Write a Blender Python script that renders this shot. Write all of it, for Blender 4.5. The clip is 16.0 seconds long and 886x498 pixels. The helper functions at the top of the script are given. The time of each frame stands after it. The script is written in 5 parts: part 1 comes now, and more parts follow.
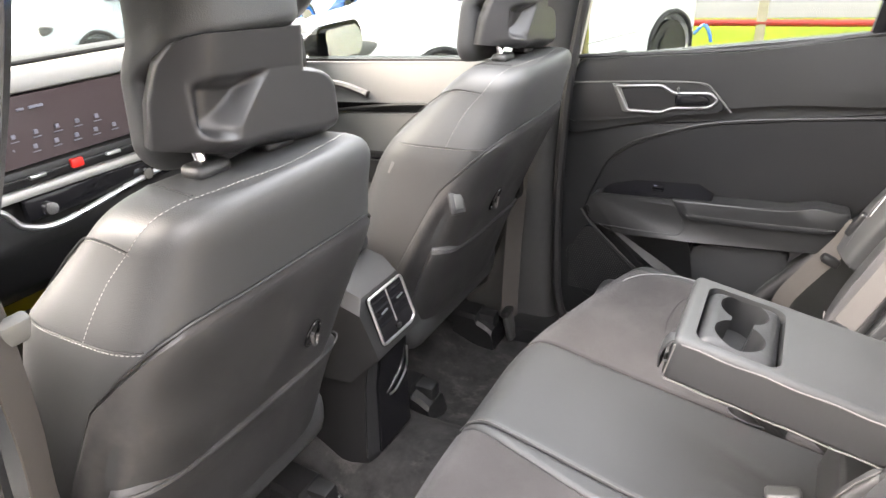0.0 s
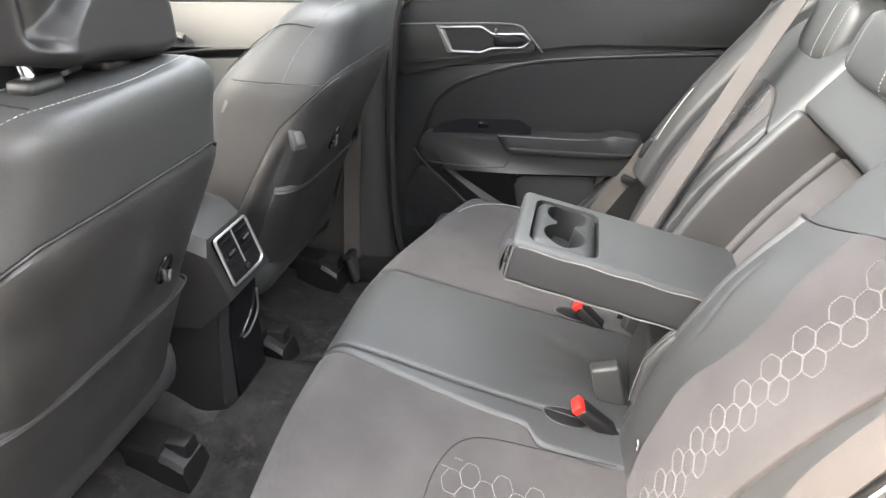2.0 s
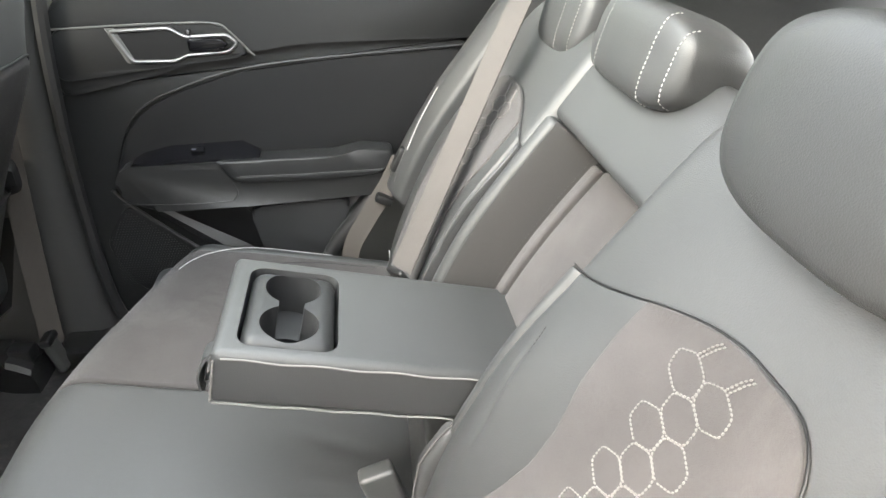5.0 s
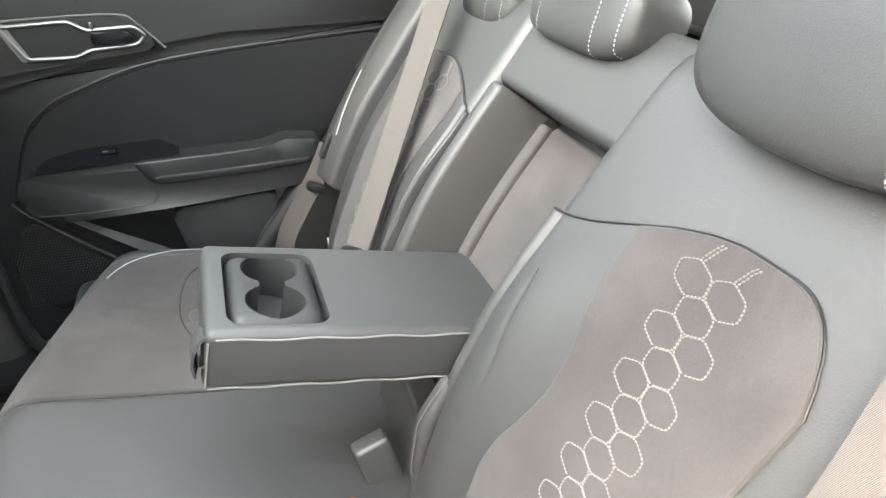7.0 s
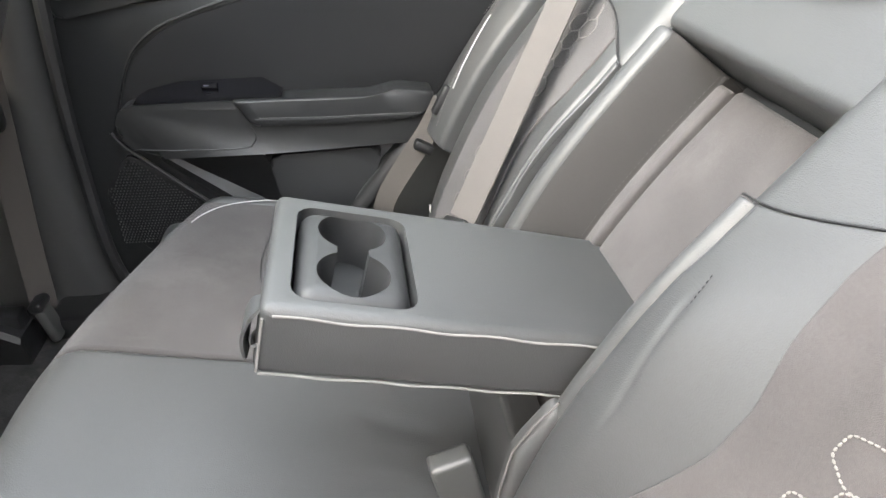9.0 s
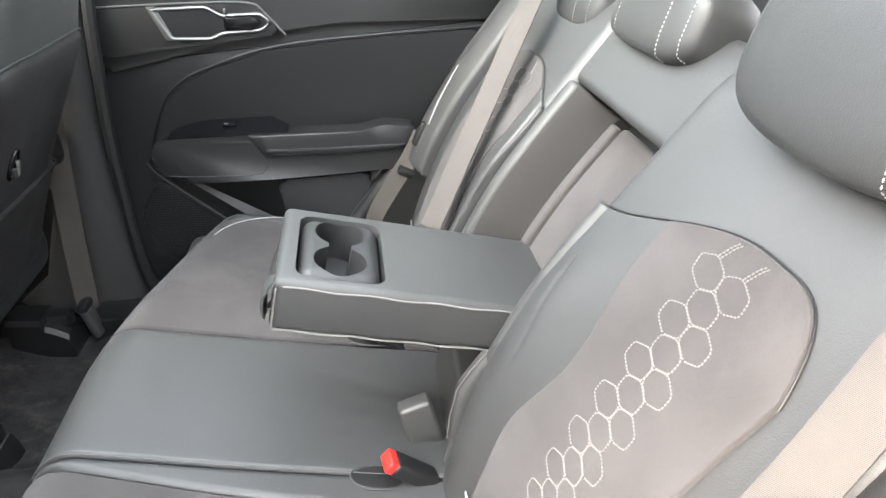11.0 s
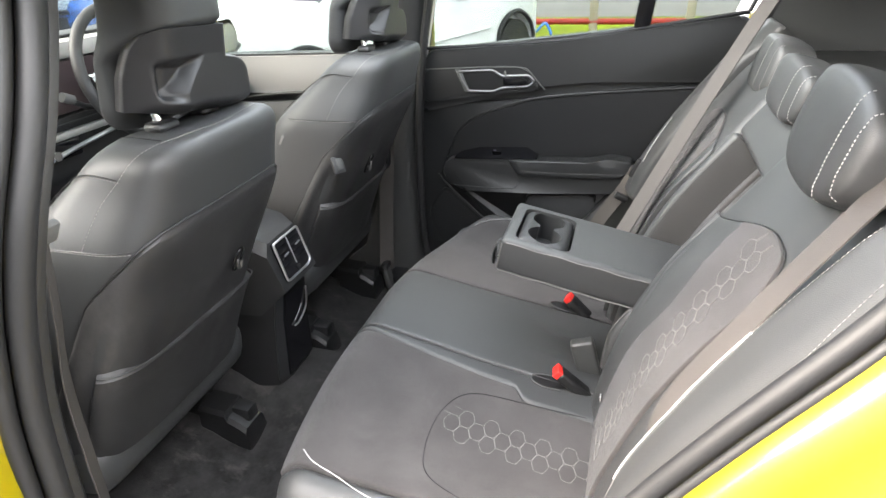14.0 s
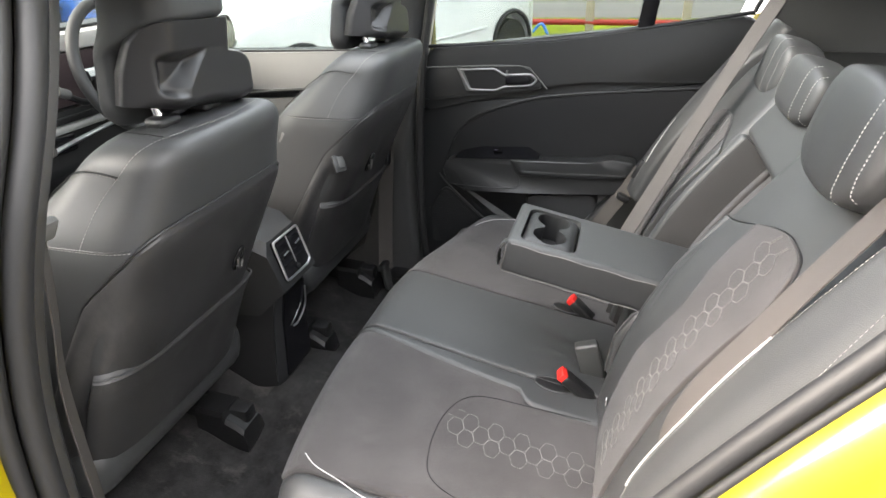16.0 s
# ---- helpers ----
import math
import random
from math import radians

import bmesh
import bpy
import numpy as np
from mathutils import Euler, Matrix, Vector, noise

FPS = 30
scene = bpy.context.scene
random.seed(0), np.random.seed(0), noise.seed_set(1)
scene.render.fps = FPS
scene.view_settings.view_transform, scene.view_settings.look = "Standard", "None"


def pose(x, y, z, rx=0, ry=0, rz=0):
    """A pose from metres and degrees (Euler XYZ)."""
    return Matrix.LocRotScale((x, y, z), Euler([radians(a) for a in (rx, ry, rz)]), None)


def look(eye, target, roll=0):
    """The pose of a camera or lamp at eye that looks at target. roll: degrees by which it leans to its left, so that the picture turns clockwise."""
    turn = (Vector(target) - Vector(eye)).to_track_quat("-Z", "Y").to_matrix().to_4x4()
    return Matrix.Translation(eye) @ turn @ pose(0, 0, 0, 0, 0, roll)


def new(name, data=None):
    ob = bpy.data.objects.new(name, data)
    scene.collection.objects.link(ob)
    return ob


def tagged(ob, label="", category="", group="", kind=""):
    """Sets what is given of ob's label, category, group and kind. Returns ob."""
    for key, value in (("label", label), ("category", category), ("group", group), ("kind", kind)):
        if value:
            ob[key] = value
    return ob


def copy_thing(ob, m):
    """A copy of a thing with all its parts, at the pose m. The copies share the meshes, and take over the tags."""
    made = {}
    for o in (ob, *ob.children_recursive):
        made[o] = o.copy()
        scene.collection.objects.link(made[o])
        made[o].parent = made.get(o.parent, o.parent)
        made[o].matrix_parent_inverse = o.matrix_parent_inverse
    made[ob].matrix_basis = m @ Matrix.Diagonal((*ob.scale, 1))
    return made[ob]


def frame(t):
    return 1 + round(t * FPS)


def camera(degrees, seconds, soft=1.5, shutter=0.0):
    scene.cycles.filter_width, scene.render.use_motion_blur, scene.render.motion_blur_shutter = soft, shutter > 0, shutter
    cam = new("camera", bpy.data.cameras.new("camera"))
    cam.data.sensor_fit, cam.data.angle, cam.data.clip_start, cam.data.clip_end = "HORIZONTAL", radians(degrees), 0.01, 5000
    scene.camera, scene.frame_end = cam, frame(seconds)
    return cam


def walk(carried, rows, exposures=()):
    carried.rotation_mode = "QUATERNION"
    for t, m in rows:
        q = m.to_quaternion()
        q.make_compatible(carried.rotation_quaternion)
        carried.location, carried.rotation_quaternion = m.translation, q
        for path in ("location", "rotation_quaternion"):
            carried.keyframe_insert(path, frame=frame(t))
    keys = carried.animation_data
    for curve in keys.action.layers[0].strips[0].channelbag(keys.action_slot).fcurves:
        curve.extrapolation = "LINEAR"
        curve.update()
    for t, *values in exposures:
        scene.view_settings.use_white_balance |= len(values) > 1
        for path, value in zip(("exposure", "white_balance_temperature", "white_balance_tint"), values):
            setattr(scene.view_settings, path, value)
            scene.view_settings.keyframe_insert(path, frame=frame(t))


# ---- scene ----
cam = camera(70.1, 16.0)
PATH = [
    (0, (-0.917, 0.09, 1.1), (0.652, 0.986, 0.242), -3.4),
    (0.5, (-0.982, 0.106, 1.104), (0.639, 0.886, 0.229), -2.1),
    (1, (-1.003, 0.117, 1.083), (0.683, 0.725, 0.196), -1.2),
    (1.5, (-1.016, 0.115, 1.077), (0.691, 0.56, 0.134), -0.3),
    (2, (-1.003, 0.099, 1.063), (0.705, 0.475, 0.093), 0.2),
    (2.5, (-0.985, 0.076, 1.053), (0.73, 0.351, 0.061), 0.3),
    (3, (-0.96, 0.061, 1.06), (0.767, 0.258, 0.072), -0.1),
    (3.5, (-0.872, 0.049, 1.057), (0.868, 0.141, 0.075), -0.2),
    (4, (-0.756, 0.04, 1.039), (0.981, -0.001, 0.047), 0.9),
    (4.5, (-0.698, 0.026, 1.015), (1.036, -0.104, 0.025), 1.4),
    (5, (-0.678, 0.008, 1.037), (1.031, -0.243, 0.029), 1.2),
    (5.2, (-0.693, 0.016, 1.044), (1.008, -0.319, 0.048), 0.8),
    (7.3, (-0.694, 0.133, 0.994), (0.932, -0.465, -0.005), 1.0),
    (7.5, (-0.673, 0.125, 0.987), (0.958, -0.445, -0.02), 1.0),
    (8, (-0.585, 0.115, 0.926), (1.055, -0.301, -0.14), 0.8),
    (8.5, (-0.542, 0.108, 0.908), (1.11, -0.207, -0.174), 2.4),
    (9, (-0.542, 0.1, 0.911), (1.126, -0.177, -0.157), 2.2),
    (9.5, (-0.56, 0.096, 0.926), (1.112, -0.226, -0.123), 2.4),
    (9.7, (-0.576, 0.099, 0.941), (1.105, -0.247, -0.087), 2.3),
    (11.8, (-0.934, 0.054, 1.065), (0.844, 0.018, 0.149), 0.3),
    (12, (-0.97, 0.049, 1.086), (0.812, 0.135, 0.182), -0.5),
    (12.5, (-1.059, 0.044, 1.115), (0.715, 0.351, 0.245), -1.9),
    (13, (-1.17, -0.005, 1.131), (0.572, 0.428, 0.25), -2.5),
    (13.5, (-1.257, -0.042, 1.143), (0.457, 0.504, 0.269), -2.5),
    (14, (-1.266, -0.051, 1.137), (0.451, 0.481, 0.261), -2.3),
    (14.5, (-1.266, -0.045, 1.137), (0.459, 0.478, 0.268), -2.4),
    (15, (-1.261, -0.042, 1.124), (0.453, 0.492, 0.243), -2.9),
    (15.5, (-1.256, -0.033, 1.127), (0.463, 0.476, 0.242), -2.2),
    (16, (-1.254, -0.024, 1.13), (0.469, 0.487, 0.252), -1.6),
]
walk(cam, [(t, look(eye, aim, roll)) for t, eye, aim, roll in PATH],
     [(0, 5.71, 7300, 17), (1.5, 5.51, 7100, 14), (3.5, 5.38, 6950, 11), (4.1, 5.27, 6980, 10), (5, 5.48, 7050, 9), (7.5, 5.43, 6950, 9), (9.5, 5.58, 6950, 12), (12, 5.60, 6750, 10), (13.4, 5.20, 6800, 11), (16, 4.78, 6950, 12)])

from mathutils.bvhtree import BVHTree

# ---- light ----
world = bpy.data.worlds.new("overcast")
scene.world = world
world.use_nodes = True
wt = world.node_tree
sky = wt.nodes.new("ShaderNodeTexSky")
sky.sky_type = "NISHITA"
sky.sun_disc = False
sky.sun_elevation = radians(39)
sky.sun_rotation = radians(333)
sky.air_density, sky.dust_density, sky.ozone_density = 1.0, 4.0, 1.0
wbg = wt.nodes["Background"]
wbg.inputs["Strength"].default_value = 0.15
grey = wt.nodes.new("ShaderNodeMixRGB")
grey.inputs[0].default_value = 0.75
grey.inputs[2].default_value = (3.45, 3.46, 3.42, 1)
wt.links.new(sky.outputs[0], grey.inputs[1])
wt.links.new(grey.outputs[0], wbg.inputs["Color"])

sun_data = bpy.data.lights.new("sun", "SUN")
sun_data.energy = 0.42
sun_data.angle = radians(60)
sun_data.color = (1.0, 0.985, 0.96)
sun = new("sun", sun_data)
sun.matrix_basis = look((-2.5, 5.0, 4.5), (0, 0, 0))


# ---- materials ----
def material(name, colour, rough=0.5, metal=0.0, spec=0.5, grain=0.0, grain_size=900.0, vary=0.1, blotch=6.0,
             sheen=0.0, coat=0.0, wave=None, rough_vary=0.08, scuff=None, scuff_size=9.0):
    m = bpy.data.materials.new(name)
    m.use_nodes = True
    nt = m.node_tree
    b = nt.nodes["Principled BSDF"]
    tc = nt.nodes.new("ShaderNodeTexCoord")
    b.inputs["Metallic"].default_value = metal
    b.inputs["Specular IOR Level"].default_value = spec
    b.inputs["Sheen Weight"].default_value = sheen
    b.inputs["Sheen Roughness"].default_value = 0.6
    b.inputs["Coat Weight"].default_value = coat
    b.inputs["Coat Roughness"].default_value = 0.06
    big = nt.nodes.new("ShaderNodeTexNoise")
    big.inputs["Scale"].default_value = blotch
    big.inputs["Detail"].default_value = 5
    nt.links.new(tc.outputs["Object"], big.inputs["Vector"])
    fine = nt.nodes.new("ShaderNodeTexNoise")
    fine.inputs["Scale"].default_value = grain_size * 0.25
    fine.inputs["Detail"].default_value = 3
    nt.links.new(tc.outputs["Object"], fine.inputs["Vector"])
    both = nt.nodes.new("ShaderNodeMath")
    both.operation = "MULTIPLY_ADD"
    both.inputs[1].default_value = 0.35
    nt.links.new(fine.outputs["Fac"], both.inputs[0])
    nt.links.new(big.outputs["Fac"], both.inputs[2])
    ramp = nt.nodes.new("ShaderNodeValToRGB")
    ramp.color_ramp.elements[0].position, ramp.color_ramp.elements[1].position = 0.35, 1.0
    ramp.color_ramp.elements[0].color = (*[c * (1 - vary) for c in colour], 1)
    ramp.color_ramp.elements[1].color = (*[min(1, c * (1 + vary)) for c in colour], 1)
    nt.links.new(both.outputs[0], ramp.inputs["Fac"])
    colour_out = ramp.outputs["Color"]
    if scuff:
        # pale rubbed marks, drawn out along one direction
        mp = nt.nodes.new("ShaderNodeMapping")
        mp.inputs["Scale"].default_value = (1.0, 0.6, 0.28)
        mp.inputs["Rotation"].default_value = (0.3, 0.5, 0.2)
        nt.links.new(tc.outputs["Object"], mp.inputs["Vector"])
        sn = nt.nodes.new("ShaderNodeTexNoise")
        sn.inputs["Scale"].default_value = scuff_size
        sn.inputs["Detail"].default_value = 8
        sn.inputs["Roughness"].default_value = 0.72
        nt.links.new(mp.outputs[0], sn.inputs["Vector"])
        sr = nt.nodes.new("ShaderNodeMapRange")
        sr.inputs["From Min"].default_value, sr.inputs["From Max"].default_value = 0.54, 0.80
        sr.inputs["To Max"].default_value = 0.8
        nt.links.new(sn.outputs["Fac"], sr.inputs["Value"])
        mx = nt.nodes.new("ShaderNodeMixRGB")
        mx.inputs[2].default_value = (*scuff, 1)
        nt.links.new(sr.outputs[0], mx.inputs[0])
        nt.links.new(colour_out, mx.inputs[1])
        colour_out = mx.outputs[0]
    nt.links.new(colour_out, b.inputs["Base Color"])
    rr = nt.nodes.new("ShaderNodeMapRange")
    rr.inputs["To Min"].default_value = max(0.02, rough - rough_vary)
    rr.inputs["To Max"].default_value = min(1, rough + rough_vary)
    nt.links.new(big.outputs["Fac"], rr.inputs["Value"])
    nt.links.new(rr.outputs[0], b.inputs["Roughness"])
    if grain > 0:
        bump = nt.nodes.new("ShaderNodeBump")
        bump.inputs["Strength"].default_value = grain
        bump.inputs["Distance"].default_value = 0.0008
        if wave:
            w = nt.nodes.new("ShaderNodeTexWave")
            w.wave_type = "BANDS"
            w.bands_direction = wave
            w.inputs["Scale"].default_value = grain_size
            nt.links.new(tc.outputs["Object"], w.inputs["Vector"])
            nt.links.new(w.outputs["Fac"], bump.inputs["Height"])
        else:
            v = nt.nodes.new("ShaderNodeTexVoronoi")
            v.inputs["Scale"].default_value = grain_size
            nt.links.new(tc.outputs["Object"], v.inputs["Vector"])
            nt.links.new(v.outputs["Distance"], bump.inputs["Height"])
        nt.links.new(bump.outputs[0], b.inputs["Normal"])
    return m


LEATHER = material("leather", (0.0300, 0.0309, 0.0314), 0.50, spec=0.5, grain=0.22, grain_size=700, vary=0.14, blotch=5)
SUEDE = material("suede", (0.038, 0.0353, 0.0355), 0.95, spec=0.2, grain=0.5, grain_size=1500, vary=0.34, blotch=11, sheen=0.08, scuff=(0.066, 0.062, 0.061), scuff_size=6)
SUEDE_DOOR = material("door_fabric", (0.0072, 0.0074, 0.0082), 0.75, spec=0.3, grain=0.4, grain_size=1500, vary=0.2)
SHELL = material("seat_shell", (0.0215, 0.0212, 0.0216), 0.47, spec=0.5, grain=0.25, grain_size=900, vary=0.35, blotch=14, rough_vary=0.12, scuff=(0.075, 0.071, 0.068), scuff_size=9)
PLASTIC = material("plastic", (0.0135, 0.0138, 0.0142), 0.42, spec=0.45, grain=0.3, grain_size=900, vary=0.12)
ROLL_DARK = material("roll_side_dark", (0.0165, 0.0155, 0.0150), 0.8, spec=0.3, grain=0.4, grain_size=1400, vary=0.2)
PILLAR = material("pillar_plastic", (0.027, 0.0272, 0.0268), 0.5, grain=0.3, grain_size=900, vary=0.12)
QUARTER = material("quarter_plastic", (0.036, 0.037, 0.035), 0.5, grain=0.3, grain_size=900, vary=0.1)
LEDGE = material("silver_grey_trim", (0.30, 0.295, 0.28), 0.4, metal=0.3, vary=0.06)
SHELL_SMOOTH = material("headrest_shell", (0.0145, 0.0142, 0.0150), 0.42, grain=0.12, grain_size=1200, vary=0.12, blotch=10)
BUCKLE_GREY = material("buckle_grey", (0.040, 0.041, 0.040), 0.40, grain=0.15, grain_size=900, vary=0.08)
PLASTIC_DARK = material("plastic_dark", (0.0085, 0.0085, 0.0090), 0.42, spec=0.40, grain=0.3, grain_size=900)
PLASTIC_SOFT = material("plastic_soft", (0.0150, 0.0155, 0.0163), 0.45, spec=0.45, grain=0.3, grain_size=900, vary=0.12)
TRIM_GREY = material("trim_grey", (0.10, 0.10, 0.095), 0.6, grain=0.2, grain_size=900)
GLOSS = material("gloss_black", (0.006, 0.006, 0.007), 0.12, spec=0.22, vary=0.05, rough_vary=0.03)
SILVER = material("satin_silver", (0.62, 0.62, 0.62), 0.28, metal=1.0, vary=0.04)
SATIN = material("satin_chrome", (0.22, 0.218, 0.215), 0.45, metal=1.0, vary=0.05)
CHROME = material("chrome", (0.75, 0.75, 0.76), 0.12, metal=1.0, vary=0.03, rough_vary=0.03)
THREAD = material("thread", (0.55, 0.54, 0.52), 0.8, grain=0.3, grain_size=2500, vary=0.1)
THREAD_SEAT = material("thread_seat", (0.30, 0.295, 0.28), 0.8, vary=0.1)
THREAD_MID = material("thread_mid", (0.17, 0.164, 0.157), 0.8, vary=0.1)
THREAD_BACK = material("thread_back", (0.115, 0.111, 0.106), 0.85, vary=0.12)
THREAD_DIM = material("thread_dim", (0.16, 0.16, 0.155), 0.8, vary=0.1)
PIPE_DIM = material("pipe_dim", (0.062, 0.060, 0.059), 0.5, vary=0.1)
PIPING = material("piping", (0.34, 0.335, 0.33), 0.55, vary=0.05)
WEBBING = material("webbing", (0.044, 0.039, 0.036), 0.75, grain=0.3, grain_size=500, wave="DIAGONAL", vary=0.10)
WEBBING_DARK = material("webbing_dark", (0.036, 0.031, 0.027), 0.8, grain=0.25, grain_size=500, wave="DIAGONAL")
CARPET = material("carpet", (0.021, 0.0203, 0.0203), 1.0, spec=0.1, grain=1.0, grain_size=420, vary=0.5, blotch=22, scuff=(0.085, 0.080, 0.074), scuff_size=16)
RUBBER = material("rubber", (0.0085, 0.0085, 0.009), 0.55, grain=0.1, grain_size=500, vary=0.2)
YELLOW = material("yellow_paint", (0.215, 0.167, 0.0012), 0.38, coat=0.6, vary=0.05, blotch=3)
RED = material("red_plastic", (0.65, 0.02, 0.015), 0.4, vary=0.05)
WHITE_PAINT = material("white_paint", (0.66, 0.67, 0.67), 0.3, coat=0.8, vary=0.02)
BLUE_PAINT = material("blue_paint", (0.02, 0.18, 0.72), 0.3, coat=0.8, vary=0.04)
SILVER_PAINT = material("pale_paint", (0.55, 0.62, 0.66), 0.3, coat=0.8, vary=0.03)
GRASS = material("grass", (0.15, 0.19, 0.008), 0.95, spec=0.1, grain=1.0, grain_size=14, vary=0.35, blotch=0.7)
ASPHALT = material("asphalt", (0.14, 0.14, 0.138), 0.9, grain=0.5, grain_size=60, vary=0.25, blotch=0.6)
CONCRETE = material("concrete_path", (0.14, 0.135, 0.13), 0.9, vary=0.15, blotch=0.8)
POST_PAINT = material("post_paint", (0.34, 0.30, 0.245), 0.6, vary=0.12, blotch=3)
RAIL_RED = material("rail_red", (0.30, 0.016, 0.010), 0.5, vary=0.1, blotch=2)
WALL_PALE = material("pale_wall", (0.36, 0.36, 0.35), 0.8, vary=0.08, blotch=1.2)
TINT = material("dark_glass", (0.02, 0.025, 0.025), 0.05, coat=0.5, vary=0.02)
HEADLINER = material("headliner", (0.42, 0.41, 0.39), 0.95, grain=0.3, grain_size=900, vary=0.05)
# Reddish-brown base stands in for the cabin's reflection in the screen.
SCREEN = material("screen_brown_reflection", (0.050, 0.038, 0.040), 0.07, vary=0.05, rough_vary=0.03)
ICON = material("screen_icon", (0.15, 0.15, 0.19), 0.5, vary=0.05)
DASH_PALE = material("dash_pale", (0.40, 0.40, 0.385), 0.6, grain=0.3, grain_size=900, vary=0.05)


def glass_material(name, tint):
    m = bpy.data.materials.new(name)
    m.use_nodes = True
    nt = m.node_tree
    nt.nodes.remove(nt.nodes["Principled BSDF"])
    clear = nt.nodes.new("ShaderNodeBsdfTransparent")
    clear.inputs[0].default_value = (*tint, 1)
    gloss = nt.nodes.new("ShaderNodeBsdfGlossy")
    gloss.inputs["Roughness"].default_value = 0.02
    lw = nt.nodes.new("ShaderNodeLayerWeight")
    lw.inputs[0].default_value = 0.5
    power = nt.nodes.new("ShaderNodeMath")
    power.operation = "POWER"
    power.inputs[1].default_value = 5.0
    nt.links.new(lw.outputs["Facing"], power.inputs[0])
    fres = nt.nodes.new("ShaderNodeMath")
    fres.operation = "MULTIPLY_ADD"
    fres.inputs[1].default_value, fres.inputs[2].default_value = 0.9, 0.012
    nt.links.new(power.outputs[0], fres.inputs[0])
    mix = nt.nodes.new("ShaderNodeMixShader")
    nt.links.new(fres.outputs[0], mix.inputs[0])
    nt.links.new(clear.outputs[0], mix.inputs[1])
    nt.links.new(gloss.outputs[0], mix.inputs[2])
    nt.links.new(mix.outputs[0], nt.nodes["Material Output"].inputs[0])
    return m


DOOR_PALE = material("door_pale", (0.21, 0.21, 0.205), 0.6, grain=0.3, grain_size=900, vary=0.06)

GLASS = glass_material("window_glass", (0.38, 0.405, 0.395))
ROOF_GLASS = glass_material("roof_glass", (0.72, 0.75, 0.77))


# ---- shape helpers ----
def V(*a):
    return Vector(a)


def smooth(bm, angle=40):
    for f in bm.faces:
        f.smooth = True
    lim = radians(angle)
    for e in bm.edges:
        if len(e.link_faces) == 2 and e.calc_face_angle(0) > lim:
            e.smooth = False


def part(name, bm, mat, parent=None, label="", angle=40):
    bmesh.ops.recalc_face_normals(bm, faces=bm.faces)
    smooth(bm, angle)
    me = bpy.data.meshes.new(name)
    bm.to_mesh(me)
    bm.free()
    me.materials.append(mat)
    ob = new(name, me)
    if parent:
        ob.parent = parent
        if parent.type == "EMPTY":
            ob.matrix_parent_inverse = parent.matrix_basis.inverted()
    if label:
        ob["label"] = label
    return ob


def thing(name, at, label, category, group="", kind=""):
    ob = new(name)
    ob.empty_display_size = 0.05
    ob.matrix_basis = Matrix.Translation(at)
    return tagged(ob, label, category, group, kind)


def structure(name, bm, mat, label="", category="", angle=40):
    return tagged(part(name, bm, mat, None, "", angle), label, category, "", "structure")


def join(*bms):
    out = bmesh.new()
    me = bpy.data.meshes.new("tmp")
    for b in bms:
        b.to_mesh(me)
        out.from_mesh(me)
        b.free()
    bpy.data.meshes.remove(me)
    return out


def rbox(size, r=0.005, seg=3, m=None):
    """A box of that size, its centre at the origin or at m, with rounded edges."""
    bm = bmesh.new()
    bmesh.ops.create_cube(bm, size=1.0)
    bmesh.ops.scale(bm, vec=size, verts=bm.verts)
    if r > 0:
        bmesh.ops.bevel(bm, geom=bm.edges, offset=min(r, 0.49 * min(size)), segments=seg, profile=0.5, affect="EDGES")
    if m is not None:
        bmesh.ops.transform(bm, matrix=m, verts=bm.verts)
    return bm


def box(x0, x1, y0, y1, z0, z1, r=0.005, seg=2):
    return rbox((x1 - x0, y1 - y0, z1 - z0), r, seg, Matrix.Translation(((x0 + x1) / 2, (y0 + y1) / 2, (z0 + z1) / 2)))


def loft(rings, cap=True, closed=True):
    bm = bmesh.new()
    rows = [[bm.verts.new(p) for p in ring] for ring in rings]
    n = len(rows[0])
    for a, b in zip(rows, rows[1:]):
        for i in range(n if closed else n - 1):
            j = (i + 1) % n
            bm.faces.new((a[i], a[j], b[j], b[i]))
    if cap and closed:
        bm.faces.new(rows[0][::-1])
        bm.faces.new(rows[-1])
    return bm


def spline(pts, n=8, closed=False):
    """A smooth line through the points, n steps between two of them."""
    p = [Vector(q) for q in pts]
    out = []
    m = len(p)
    for i in range(m if closed else m - 1):
        if closed:
            a, b, c, d = p[i - 1], p[i], p[(i + 1) % m], p[(i + 2) % m]
        else:
            a, b, c, d = p[max(i - 1, 0)], p[i], p[i + 1], p[min(i + 2, m - 1)]
        for k in range(n):
            t = k / n
            out.append(0.5 * ((2 * b) + (c - a) * t + (2 * a - 5 * b + 4 * c - d) * t * t + (3 * b - a - 3 * c + d) * t ** 3))
    if not closed:
        out.append(p[-1])
    return out


def frames_along(pts, up=(0, 0, 1)):
    out = []
    for i, p in enumerate(pts):
        t = (pts[min(i + 1, len(pts) - 1)] - pts[max(i - 1, 0)]).normalized()
        s = t.cross(Vector(up))
        if s.length < 1e-3:
            s = t.cross(Vector((0, 1, 0.3)))
        s.normalize()
        out.append((p, t, s, s.cross(t)))
    return out


def tube(pts, r, n=8, closed=False, up=(0, 0, 1), flat=1.0):
    pts = [Vector(p) for p in pts]
    rings = []
    for p, t, s, u in frames_along(pts, up):
        rings.append([p + s * (r * math.cos(2 * math.pi * k / n)) + u * (r * flat * math.sin(2 * math.pi * k / n)) for k in range(n)])
    if closed:
        rings.append(rings[0])
        bm = loft(rings, cap=False)
        bmesh.ops.remove_doubles(bm, verts=bm.verts, dist=1e-6)
        return bm
    return loft(rings)


